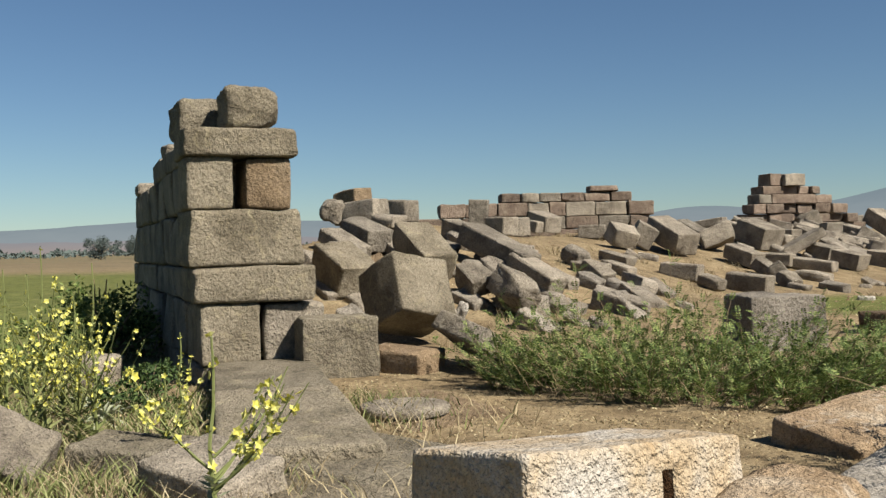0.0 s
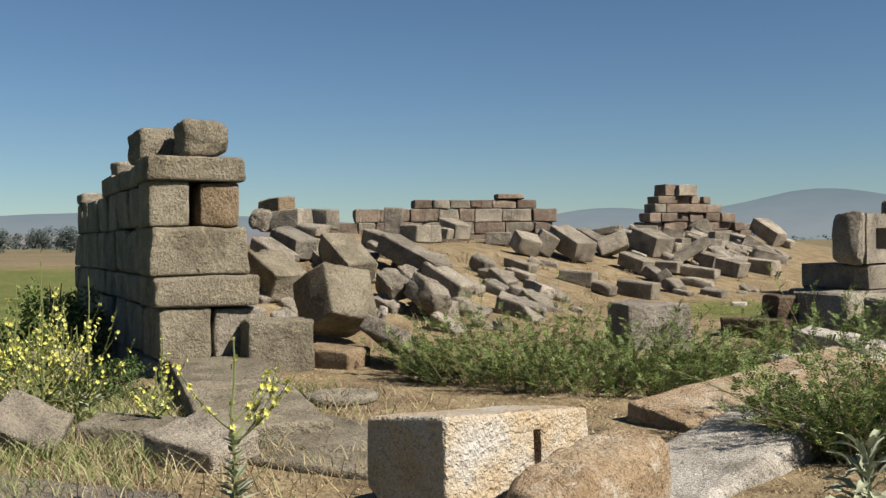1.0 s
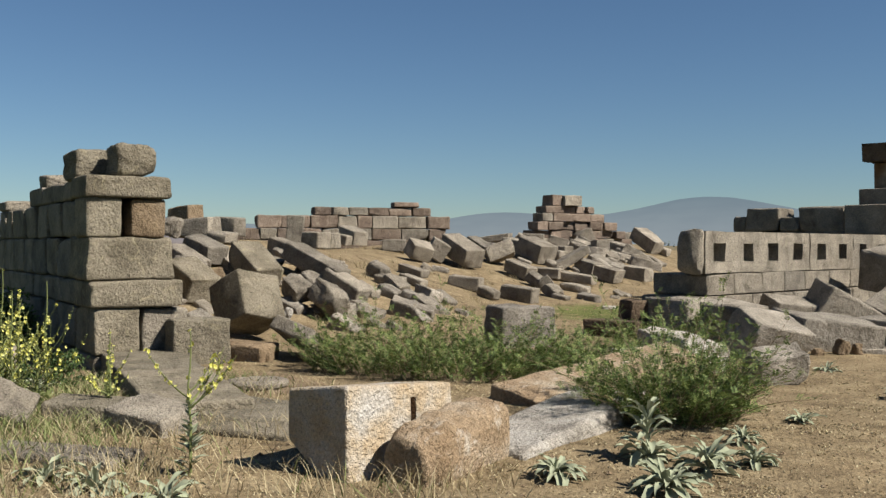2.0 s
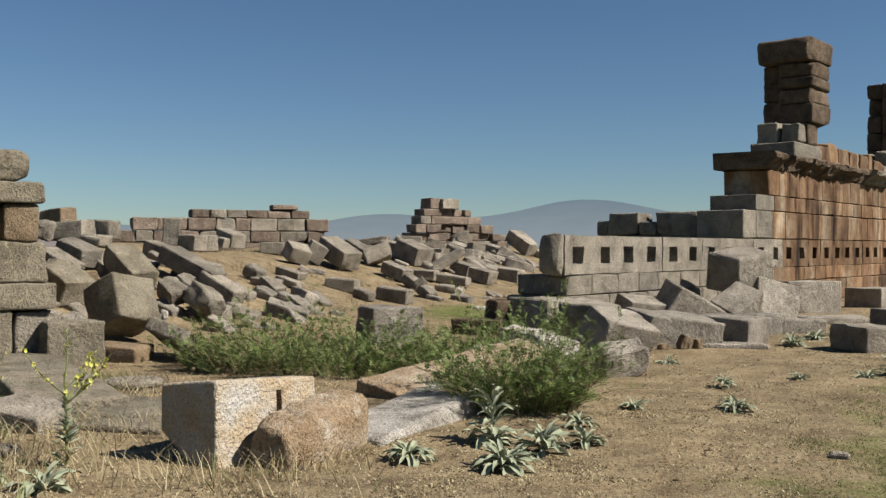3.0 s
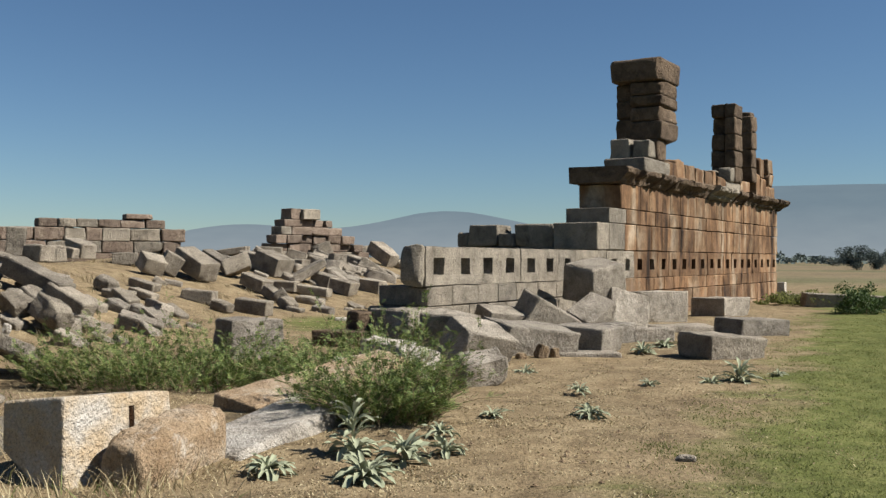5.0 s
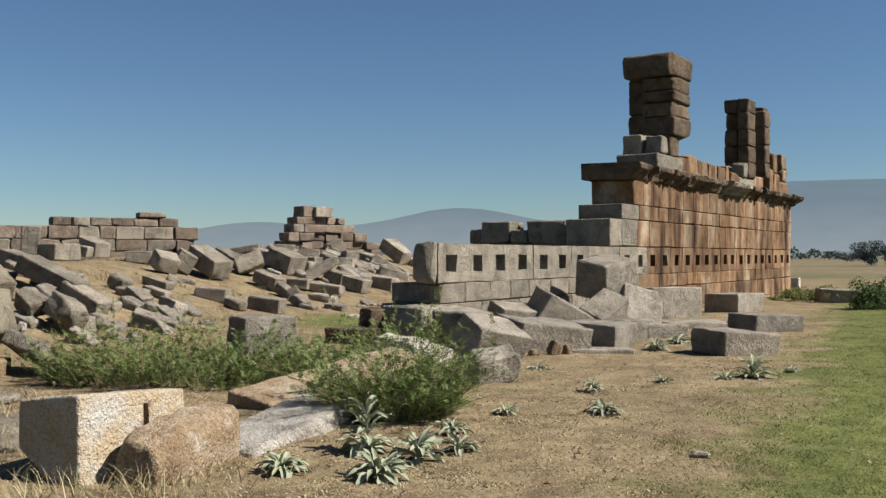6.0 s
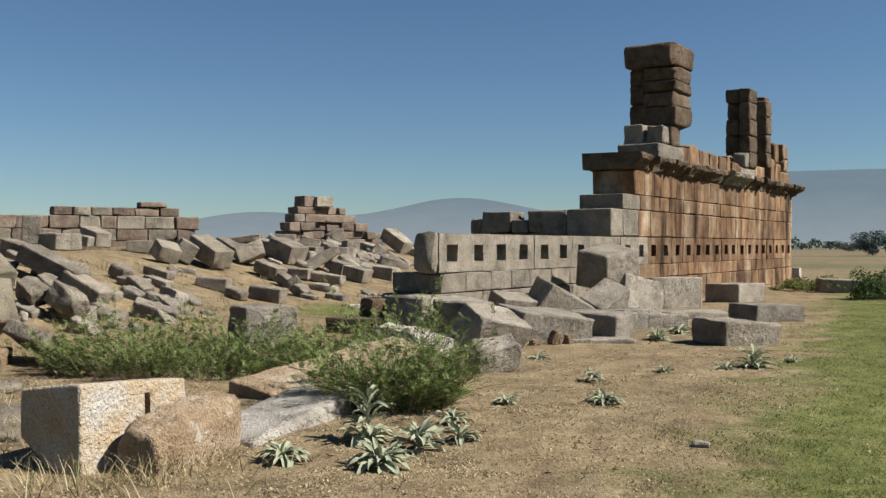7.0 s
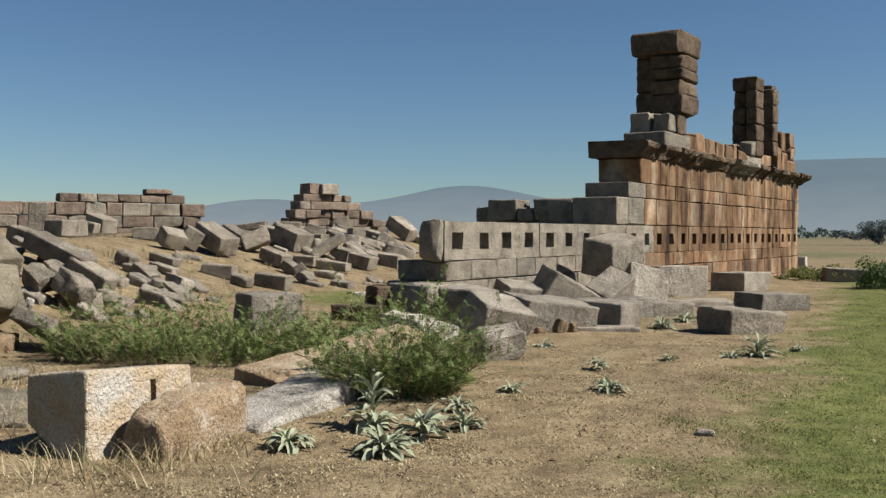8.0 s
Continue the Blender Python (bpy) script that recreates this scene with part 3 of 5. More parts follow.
# stepped footing slabs in front of the tall end
def paving(name, at, size, az, tilt, roll, mat, label, edge=0.04, rough=1.0):
    ob = stone(name, size, Matrix.Translation(at) @ axes(az, tilt, roll), mat, n=9, edge=edge, rough=rough)
    return tagged(ob, label, "stone slab", "footing slabs")


paving("footing_slab", (-6.42, 11.0, 0.04), (1.9, 0.95, 0.36), 141, 1, 0, tower_stone, "worn granite footing slab below the tall wall end", 0.03, 0.6)
paving("footing_slab", (-5.18, 9.46, 0.02), (2.05, 0.95, 0.36), 141, 1.5, 0, tower_stone, "long worn granite footing slab with a shaded outer side", 0.03, 0.6)
paving("footing_slab", (-4.35, 9.0, -0.06), (1.3, 0.9, 0.3), 105, 1, 2, tower_stone, "worn low granite footing slab in dry grass", 0.03, 0.7)
paving("footing_slab", (-4.0, 8.35, -0.10), (1.2, 0.5, 0.3), 98, 0, 2, tower_stone, "cracked low granite slab at ground level", 0.03, 0.8)
paving("footing_slab", (-4.85, 10.75, -0.05), (1.3, 1.0, 0.2), 120, 2, 0, ochre, "flat earth-stained granite slab")


def disc(name, at, r, h, mat):
    verts, faces = [], []
    n = 28
    rings = ((r * 0.95, 0), (r, h * 0.6), (r * 0.96, h), (r * 0.6, h + 0.012), (0.02, h + 0.01))
    for rr, z in rings:
        for i in range(n):
            a = 2 * math.pi * i / n
            g = 1 + 0.05 * noise.noise(Vector((math.cos(a) * 2, math.sin(a) * 2, z)))
            verts.append((math.cos(a) * rr * g, math.sin(a) * rr * g, z))
    for k in range(len(rings) - 1):
        for i in range(n):
            j = (i + 1) % n
            faces.append((k * n + i, k * n + j, (k + 1) * n + j, (k + 1) * n + i))
    faces.append(tuple(range((len(rings) - 1) * n, len(rings) * n)))
    ob = link(name, verts, faces, mat, smooth_shade=True)
    ob.location = at
    return tagged(ob, "flat round worn column drum half sunk in earth", "column drum")


disc("column_drum", (-4.85, 10.5, 0.05), 0.34, 0.06, granite)


# ---- ruined walls on the mound ----
def coursed_wall(name, label, base, az, rows, material, th=0.7, seed=1, ragged=0.04):
    """Rows of (z0, z1, from, to) of squared blocks on a straight line."""
    top = tagged(new(name), label, "wall", kind="structure")
    rnd = random.Random(seed)
    a = radians(az)
    along, inn = Vector((math.sin(a), math.cos(a), 0)), Vector((-math.cos(a), math.sin(a), 0))
    for z0, z1, s0, s1 in rows:
        s = s0 + rnd.uniform(-1, 1) * ragged
        while s < s1 - 0.1:
            L = min(rnd.uniform(0.55, 1.15), s1 - s)
            if s1 - s - L < 0.3:
                L = s1 - s
            p = Vector(base) + along * (s + L / 2) + inn * (th / 2 + rnd.uniform(-ragged, ragged))
            ob = stone("ashlar", (L - 0.015, th, z1 - z0 - 0.012), Matrix.Translation((p.x, p.y, (z0 + z1) / 2)) @ Matrix.Rotation(radians(90 - az), 4, "Z"),
                       material if rnd.random() < 0.72 else granite, top, n=3, edge=0.035, rough=1.1)
            s += L
    return top


coursed_wall("wall_far", "ruined coursed wall of reddish granite blocks on the mound", (-17.2, 32.87, 0), 60.3,
             [(1.2, 1.75, 0, 9.0), (1.75, 2.18, 0, 9.0), (2.18, 2.66, 1.8, 9.15), (2.66, 2.98, 3.95, 8.4), (2.98, 3.2, 6.96, 7.95)], pinkish, 0.8, 3)
coursed_wall("wall_stepped", "stepped remnant of a reddish granite wall on the mound", (-7.35, 45.8, 0), 44,
             [(1.3, 1.9, 0.2, 6.2), (1.9, 2.27, 0.1, 5.6), (2.27, 2.68, 0.0, 5.0), (2.68, 3.08, 0.45, 4.4), (3.08, 3.42, 0.8, 3.6), (3.42, 3.95, 1.2, 2.8)], pinkish, 0.8, 9, 0.16)


# ---- fallen stones ----
fallen("dark", (-11.87, 21.75, 2.11), (0.76, 0.48, 0.73), 112, -4, 0, ochre, 1.0, 0.04)
fallen("plain", (-10.37, 19.67, 1.94), (0.70, 0.51, 0.39), 98, -3, 0, granite, 1.0, 0.04)
fallen("rough", (-10.51, 18.70, 1.92), (0.37, 0.33, 0.38), 60, 12, 10, granite, 2.2, 0.12)
fallen("plain", (-10.49, 21.25, 1.98), (0.60, 0.46, 0.42), 100, 4, 0, granite, 1.0, 0.04)
fallen("rough", (-9.67, 19.21, 1.73), (0.58, 0.42, 0.22), 105, 6, 0, granite, 2, 0.04)
fallen("upright", (-11.08, 26.51, 2.00), (0.47, 0.40, 0.78), 72, 3, 0, granite, 1.0, 0.04)
fallen("rough", (-24.32, 55.18, 2.00), (1.08, 0.79, 0.56), 95, 4, 0, granite, 1.6, 0.04)
fallen("plain", (-9.07, 17.34, 1.48), (0.87, 0.45, 0.35), 118, 17, 0, granite, 1.0, 0.04)
fallen("slab", (-9.09, 16.74, 1.34), (0.92, 0.40, 0.21), 118, 19, 0, granite, 1.0, 0.04)
fallen("plain", (-8.25, 15.33, 0.98), (0.87, 0.57, 0.47), 122, 20, 0, tower_stone, 1.2, 0.04)
fallen("plain", (-7.82, 16.84, 1.21), (1.07, 0.54, 0.42), 128, 27, 0, tower_stone, 1.0, 0.04)
fallen("cube", (-6.55, 13.85, 0.72), (0.80, 0.66, 0.70), 24, 10, -26, tower_stone, 0.8, 0.04)
fallen("slab", (-7.11, 18.00, 1.21), (1.50, 0.43, 0.34), 116, 21, 0, granite, 1.0, 0.04)
fallen("slab", (-6.36, 17.54, 0.84), (0.94, 0.37, 0.29), 116, 24, 0, granite, 1.0, 0.04)
fallen("plain", (-8.21, 19.19, 1.48), (0.84, 0.37, 0.31), 116, 14, 0, granite, 1.0, 0.04)
fallen("plain", (-9.99, 25.28, 1.69), (0.61, 0.50, 0.44), 112, 2, 0, granite, 1.0, 0.04)
fallen("plain", (-9.96, 26.46, 1.68), (0.46, 0.44, 0.44), 70, -2, 0, granite, 1.0, 0.04)
fallen("plain", (-10.18, 28.79, 1.85), (0.92, 0.50, 0.42), 128, 13, 0, granite, 1.0, 0.04)
fallen("plain", (-10.21, 28.11, 1.72), (0.39, 0.35, 0.30), 105, 10, 0, granite, 1.0, 0.04)
fallen("plain", (-9.01, 29.24, 1.55), (0.73, 0.47, 0.38), 75, 0, 0, granite, 1.0, 0.04)
fallen("plain", (-7.80, 27.73, 1.41), (0.68, 0.51, 0.46), 45, 12, 28, granite, 1.0, 0.04)
fallen("plain", (-7.54, 28.76, 1.42), (0.57, 0.34, 0.59), 60, 30, 10, granite, 1.0, 0.04)
fallen("plain", (-6.94, 29.29, 1.41), (1.28, 0.71, 0.57), 126, 24, 0, granite, 1.0, 0.04)
fallen("slab", (-6.95, 32.28, 1.49), (1.28, 0.48, 0.35), 126, 22, 0, granite, 1.0, 0.04)
fallen("plain", (-6.26, 31.84, 1.35), (0.91, 0.61, 0.52), 70, -20, -14, granite, 1.0, 0.04)
fallen("slab", (-7.85, 39.25, 1.83), (1.27, 0.61, 0.27), 95, -8, 0, granite, 1.0, 0.04)
fallen("plain", (-6.42, 35.67, 1.52), (0.85, 0.63, 0.55), 118, 12, 0, granite, 1.0, 0.04)
fallen("plain", (-5.56, 34.95, 1.42), (1.22, 0.82, 0.66), 126, 19, 0, granite, 1.0, 0.04)
fallen("plain", (-6.83, 42.23, 1.83), (0.96, 0.67, 0.48), 85, 3, 0, granite, 1.0, 0.04)
fallen("plain", (-5.09, 37.49, 1.27), (0.85, 0.70, 0.56), 110, 3, 0, granite, 1.0, 0.04)
fallen("slab", (-4.36, 34.96, 1.10), (1.41, 0.68, 0.29), 62, -28, 0, granite, 1.0, 0.04)
fallen("plain", (-5.26, 29.88, 0.85), (0.96, 0.48, 0.37), 122, 17, 0, granite, 1.0, 0.04)
fallen("plain", (-4.72, 31.41, 0.71), (1.02, 0.50, 0.33), 100, 4, 0, granite, 1.0, 0.04)
fallen("plain", (-5.67, 24.36, 0.63), (0.80, 0.44, 0.34), 100, 4, 0, granite, 1.0, 0.04)
fallen("rough", (-4.89, 23.30, 0.45), (0.49, 0.33, 0.25), 112, 14, 0, granite, 1.6, 0.04)
fallen("plain", (-4.34, 24.35, 0.39), (0.88, 0.43, 0.37), 106, 7, 0, granite, 1.0, 0.04)
fallen("rough", (-6.66, 20.35, 1.04), (0.48, 0.35, 0.30), 118, 25, 0, granite, 2.4, 0.12)
fallen("slab", (-6.86, 23.76, 0.94), (0.76, 0.36, 0.19), 112, 13, 0, granite, 1.0, 0.04)
fallen("slab", (-6.18, 21.36, 0.81), (0.63, 0.29, 0.15), 112, 14, 0, granite, 1.0, 0.04)
fallen("rough", (-5.96, 19.38, 0.79), (0.52, 0.33, 0.22), 122, 28, 0, granite, 2, 0.04)
fallen("rough", (-4.31, 28.15, 0.50), (0.47, 0.36, 0.32), 80, -32, 0, granite, 2, 0.04)
fallen("rough", (-6.80, 16.36, 0.81), (0.51, 0.42, 0.38), 120, 30, 20, granite, 2, 0.04)
fallen("rough", (-6.14, 16.16, 0.67), (0.61, 0.47, 0.40), 122, 24, -20, granite, 2, 0.04)
fallen("rough", (-7.07, 18.06, 0.95), (0.47, 0.30, 0.18), 118, 22, 0, granite, 1.6, 0.04)
fallen("rough", (-6.60, 15.44, 0.44), (0.14, 0.13, 0.24), 80, 20, 0, pale, 2, 0.04)
fallen("slab", (-7.87, 15.62, 0.90), (0.41, 0.27, 0.41), 130, 35, 30, ochre, 1.0, 0.04)
fallen("slab", (-5.29, 12.86, 0.34), (0.69, 0.64, 0.21), 110, 16, -30, granite, 1.0, 0.04)
fallen("plain", (-5.96, 12.55, 0.15), (0.76, 0.43, 0.28), 98, 2, 0, ochre, 1.0, 0.04)
fallen("cube", (-6.50, 12.2, 0.31), (0.74, 0.62, 0.63), 46, 0, 0, tower_stone, 0.7, 0.04)
fallen("slab", (-3.93, 31.57, 0.58), (1.52, 0.62, 0.29), 102, 7, 0, granite, 1.0, 0.04)
fallen("plain", (-3.76, 35.11, 0.82), (0.80, 0.64, 0.44), 118, 14, 0, granite, 1.0, 0.04)
fallen("plain", (-2.98, 34.11, 0.60), (0.86, 0.62, 0.47), 118, 12, 0, granite, 1.0, 0.04)
fallen("plain", (-2.14, 36.73, 0.55), (0.84, 0.71, 0.50), 112, 6, 0, granite, 1.0, 0.04)
fallen("plain", (-4.09, 43.28, 1.45), (0.64, 0.64, 0.64), 60, 6, 0, granite, 1.0, 0.04)
fallen("plain", (-3.30, 44.81, 1.39), (1.07, 0.77, 0.51), 116, 14, 0, granite, 1.0, 0.04)
fallen("plain", (-2.37, 50.51, 1.81), (1.49, 0.92, 0.69), 126, 30, 0, granite, 1.0, 0.04)
fallen("slab", (-4.38, 60.30, 2.03), (1.38, 1.03, 0.55), 70, -6, 0, granite, 1.0, 0.04)
fallen("rough", (-5.58, 60.09, 2.30), (1.17, 0.89, 0.76), 60, -30, 0, granite, 1.6, 0.04)
fallen("rough", (-5.22, 47.45, 1.97), (0.82, 0.71, 0.60), 60, -24, 0, granite, 1.8, 0.04)
fallen("rough", (-1.66, 51.05, 1.31), (0.70, 0.52, 0.35), 110, 18, 0, granite, 1.6, 0.04)
fallen("rough", (-3.52, 29.34, 0.32), (0.84, 0.54, 0.24), 100, 6, 0, granite, 2, 0.04)
fallen("rough", (-3.89, 26.87, 0.36), (0.53, 0.43, 0.28), 118, 24, 0, granite, 2.2, 0.04)
fallen("rough", (-3.62, 26.57, 0.20), (0.46, 0.34, 0.15), 110, 10, 0, granite, 2.2, 0.04)
fallen("rough", (-2.40, 28.97, 0.08), (0.27, 0.23, 0.13), 90, 0, 0, granite, 2.2, 0.04)
fallen("rough", (-4.61, 28.64, 0.59), (0.56, 0.40, 0.30), 122, 28, 0, granite, 2, 0.04)
fallen("rough", (-2.24, 24.99, 0.04), (0.32, 0.23, 0.11), 90, 0, 0, pale, 1.6, 0.04)
# two shaded low blocks: their shade is put into the colour with the dark stone
fallen("rough", (-1.55, 17.3, 0.16), (0.90, 0.60, 0.36), 104, 2, 0, blackened, 1.6, 0.04)
fallen("rough", (-1.18, 17.75, 0.34), (0.60, 0.60, 0.62), 60, 4, 0, blackened, 1.4, 0.04)
# the heap at the foot of the pierced course
fallen("plain", (-0.46, 17.6, 0.33), (0.86, 1.0, 0.74), 40, 2, 0, fresh, 1.2, 0.04)
fallen("plain", (0.36, 16.75, 0.31), (0.72, 0.84, 0.74), 34, -4, 5, fresh, 1.3, 0.05)
fallen("cube", (0.72, 15.1, 0.27), (0.92, 0.70, 0.62), 58, 10, 22, fresh, 0.9, 0.03)
fallen("rough", (0.62, 12.45, 0.17), (0.62, 0.44, 0.44), 66, -8, 14, fresh, 1.9, 0.03)
fallen("plain", (1.66, 16.4, 0.24), (1.42, 0.86, 0.54), 62, 6, 8, fresh, 1.2, 0.04)
fallen("plain", (1.30, 18.6, 0.36), (0.86, 0.5, 0.62), 58, 6, 16, fresh, 1.2, 0.04)
fallen("slab", (2.25, 19.0, 0.42), (1.25, 0.56, 0.62), 58, 26, 16, fresh, 1.1, 0.04)
fallen("plain", (3.60, 21.5, 1.12), (1.1, 0.85, 0.80), 52, -8, 10, fresh, 1.4, 0.07)
fallen("cube", (3.30, 20.3, 0.36), (0.92, 0.66, 0.66), 50, -28, 26, fresh, 0.9, 0.04)
fallen("plain", (4.15, 21.6, 0.42), (1.05, 0.80, 0.80), 64, 14, -16, fresh, 1.1, 0.04)
fallen("plain", (2.75, 17.2, 0.19), (0.95, 0.95, 0.50), 32, 0, 3, fresh, 1.0, 0.04)
fallen("slab", (2.62, 16.45, 0.0), (1.05, 0.6, 0.12), 88, 0, 0, fresh, 1.0, 0.03)
fallen("plain", (3.55, 19.0, 0.16), (0.7, 0.6, 0.42), 60, 0, 0, fresh, 1.2, 0.04)
fallen("plain", (4.25, 19.3, 0.10), (0.9, 0.6, 0.34), 70, 2, 0, fresh, 1.2, 0.04)
fallen("plain", (-2.87, 15.62, 0.30), (0.84, 0.84, 0.68), 58, 0, 0, fresh, 1.0, 0.04)
fallen("plain", (-0.24, 13.35, 0.20), (0.62, 0.52, 0.42), 60, 6, 6, pale, 1.5, 0.06)
fallen("plain", (1.63, 22.18, 0.22), (0.88, 0.63, 0.55), 60, 0, 0, fresh, 1.2, 0.04)
fallen("rough", (4.34, 20.71, 0.06), (0.71, 0.47, 0.21), 95, 0, 0, fresh, 1.6, 0.04)
fallen("plain", (5.85, 25.3, 0.36), (1.45, 0.60, 0.84), 72, 0, 0, fresh, 1.0, 0.04)
fallen("slab", (5.49, 21.74, 0.06), (1.48, 0.74, 0.20), 70, 0, 0, fresh, 1.0, 0.04)
fallen("plain", (8.28, 28.01, 0.23), (1.52, 1.05, 0.60), 44, 0, 0, fresh, 1.0, 0.04)
fallen("plain", (6.77, 20.67, 0.17), (1.38, 0.82, 0.40), 62, 2, 0, fresh, 1.0, 0.04)
fallen("rough", (4.80, 16.2, 0.16), (1.2, 0.80, 0.42), 62, 4, 4, granite, 1.5, 0.04)
fallen("upright", (14.96, 41.78, 0.29), (0.38, 0.33, 0.72), 33, 0, 0, pale, 1.0, 0.04)
fallen("plain", (13.38, 36.48, 0.13), (0.96, 0.62, 0.37), 95, 0, 0, fresh, 1.0, 0.04)
fallen("slab", (14.02, 33.24, 0.21), (2.63, 1.13, 0.45), 102, 2, 0, fresh, 1.0, 0.04)
fallen("slab", (-0.62, 14.92, 0.18), (0.76, 0.56, 0.34), 110, 8, 0, pale, 1.4, 0.04)
fallen("rough", (1.43, 15.47, 0.05), (0.16, 0.12, 0.14), 60, 10, 0, ochre, 2.5, 0.12)
fallen("rough", (1.80, 15.66, 0.11), (0.23, 0.16, 0.23), 60, 20, 0, ochre, 2.5, 0.12)
fallen("rough", (2.00, 15.83, 0.07), (0.13, 0.13, 0.20), 60, 10, 0, ochre, 2.5, 0.12)
fallen("rough", (2.04, 7.86, 0.00), (0.15, 0.11, 0.07), 90, 0, 0, fresh, 2.2, 0.04)



def near_stone(name, at, size, az, tilt, roll, mat, rough, edge, label):
    return tagged(stone(name, size, Matrix.Translation(at) @ axes(az, tilt, roll), mat, n=12, edge=edge, rough=rough), label, "stone block", "fallen stones of the ruin")


near_stone("boulder", (-6.12, 8.0, 0.10), (0.5, 0.42, 0.42), 60, 26, 32, granite, 0.9, 0.03, "pointed rough grey boulder half sunk in dry grass")
near_stone("fallen_slab", (-5.5, 8.5, 0.04), (0.85, 0.42, 0.26), 80, 2, 4, tower_stone, 0.8, 0.03, "low worn granite slab among dry grass")
near_stone("stone_lump", (-4.72, 8.12, 0.04), (0.62, 0.48, 0.36), 100, 8, 10, granite, 0.9, 0.03, "low rough granite lump in dry grass")
near_stone("fallen_slab", (-5.2, 6.95, -0.06), (2.0, 0.42, 0.28), 92, 0, 0, granite, 0.7, 0.03, "long low granite kerb slab sunk in weeds")
near_stone("fallen_block", (-8.75, 11.3, 0.12), (0.52, 0.4, 0.34), 80, 2, 0, granite, 1.0, 0.05, "small squared granite block in weeds beside the wall")


# ---- scree between the tall wall end and the sandy crest ----
def scree(count, seed, x0, x1, y0, y1, lo, hi, inside):
    r = random.Random(seed)
    made = 0
    while made < count:
        x, y = r.uniform(x0, x1), r.uniform(y0, y1)
        if not inside(x, y):
            continue
        a = r.uniform(lo, hi)
        size = (a * r.uniform(1.0, 2.2), a * r.uniform(0.7, 1.1), a * r.uniform(0.45, 0.9))
        ob = stone("stone_lump", size, Matrix.Translation((x, y, ground_z(x, y) + size[2] * 0.22)) @ axes(r.uniform(85, 135), r.uniform(5, 32), r.uniform(-18, 18)),
                   fresh if r.random() < 0.75 else granite, n=5, edge=0.03, rough=1.7)
        tagged(ob, "small broken granite lump lying in the scree", "stone block", "scree stones")
        made += 1


def mound_side(x, y):
    return -(x + 6) * 0.965 + (y - 11.5) * 0.26


scree(70, 301, -9.5, -4.4, 12.6, 20, 0.16, 0.5, lambda x, y: 0.2 < mound_side(x, y) < 4.2 and (x + 6.45) ** 2 + (y - 13.6) ** 2 > 1.1 and (x + 7.4) * 0.73 + (y - 11.3) * 0.68 > 1.4)
scree(13, 302, -9.0, -2.0, 24, 36, 0.14, 0.42, lambda x, y: 0.3 < mound_side(x, y) < 7)
scree(30, 303, -7.5, -1.8, 36, 46, 0.3, 0.8, lambda x, y: mound_side(x, y) > 1.0)
scree(16, 304, -5.0, -1.6, 42.5, 46, 0.45, 0.9, lambda x, y: True)


# ---- pale trimmed block with a dowel slot, rounded gutter stone, beam, flat slab ----
def slotted_block():
    size = (1.08, 0.60, 0.68)
    v, f = stone_shape(size, 77, 22, 0.022, 0.22)
    me = bpy.data.meshes.new("trimmed_block")
    me.from_pydata([tuple(p) for p in v], [], f)
    bm = bmesh.new()
    bm.from_mesh(me)
    bm.normal_update()
    # undercut at the foot of the end that faces the path
    for q in bm.verts:
        lim = -0.34 + 0.34 * max(0.0, q.co.y + 0.12) / 0.42
        if q.co.x < 0.0 and q.co.z < lim:
            w = min(1.0, -q.co.x / 0.25)
            q.co.z += (lim - q.co.z) * w
    slot = [fc for fc in bm.faces if fc.normal.y < -0.8 and abs(fc.calc_center_median().x - 0.1) < 0.028 and 0.06 < fc.calc_center_median().z < 0.24]
    ex = bmesh.ops.extrude_face_region(bm, geom=slot)
    bmesh.ops.translate(bm, verts=[g for g in ex["geom"] if isinstance(g, bmesh.types.BMVert)], vec=(0, 0.16, 0))
    bmesh.ops.delete(bm, geom=slot, context="FACES")
    bm.normal_update()
    bm.to_mesh(me)
    bm.free()
    me.materials.append(block_stone)
    me.materials.append(rust)
    for p in me.polygons:
        p.use_smooth = True
        if p.center.y > -0.27 and abs(p.center.x - 0.1) < 0.05 and 0.03 < p.center.z < 0.26 and p.center.y < -0.1:
            p.material_index = 1
    ob = new("trimmed_block", me)
    ob.matrix_world = Matrix.Translation((-2.53, 7.42, 0.225)) @ axes(27, 4, -6)
    return tagged(ob, "pale tool-marked granite block with a narrow dowel slot", "stone block")


def tooled_material():
    """Freshly exposed granite: point-tooled pits, ochre blush, white crystals."""
    k = Mat("tooled_granite", 0.9, 0.2)
    v = k.coords()
    big, fine = k.noise(v, 3.0, 5, 0.6, 0.5), k.noise(v, 42, 4, 0.75)
    vor = k.n("TexVoronoi", Scale=80.0, Randomness=1.0)
    vv = k.noise(v, 12, 3)
    k.l(v, vor.inputs["Vector"])
    c = k.ramp(big, [(0.3, (0.30, 0.215, 0.12)), (0.44, (0.37, 0.298, 0.205)), (0.56, (0.385, 0.34, 0.275)), (0.74, (0.41, 0.388, 0.35))])
    c = k.mix(0.45, c, k.ramp(fine, [(0.34, (0.25, 0.25, 0.25)), (0.5, (1, 1, 1)), (0.66, (1.4, 1.4, 1.4))]), "MULTIPLY")
    c = k.mix(0.3, c, k.ramp(vor.outputs["Distance"], [(0.05, (1.15, 1.15, 1.15)), (0.6, (0.6, 0.58, 0.56))]), "MULTIPLY")
    k.bump([(vv, 0.5, 0.03), (vor.outputs["Distance"], 0.5, 0.010), (k.noise(v, 20, 3, 0.65), 0.9, 0.05), (fine, 0.6, 0.008)])
    return k.colour(c)


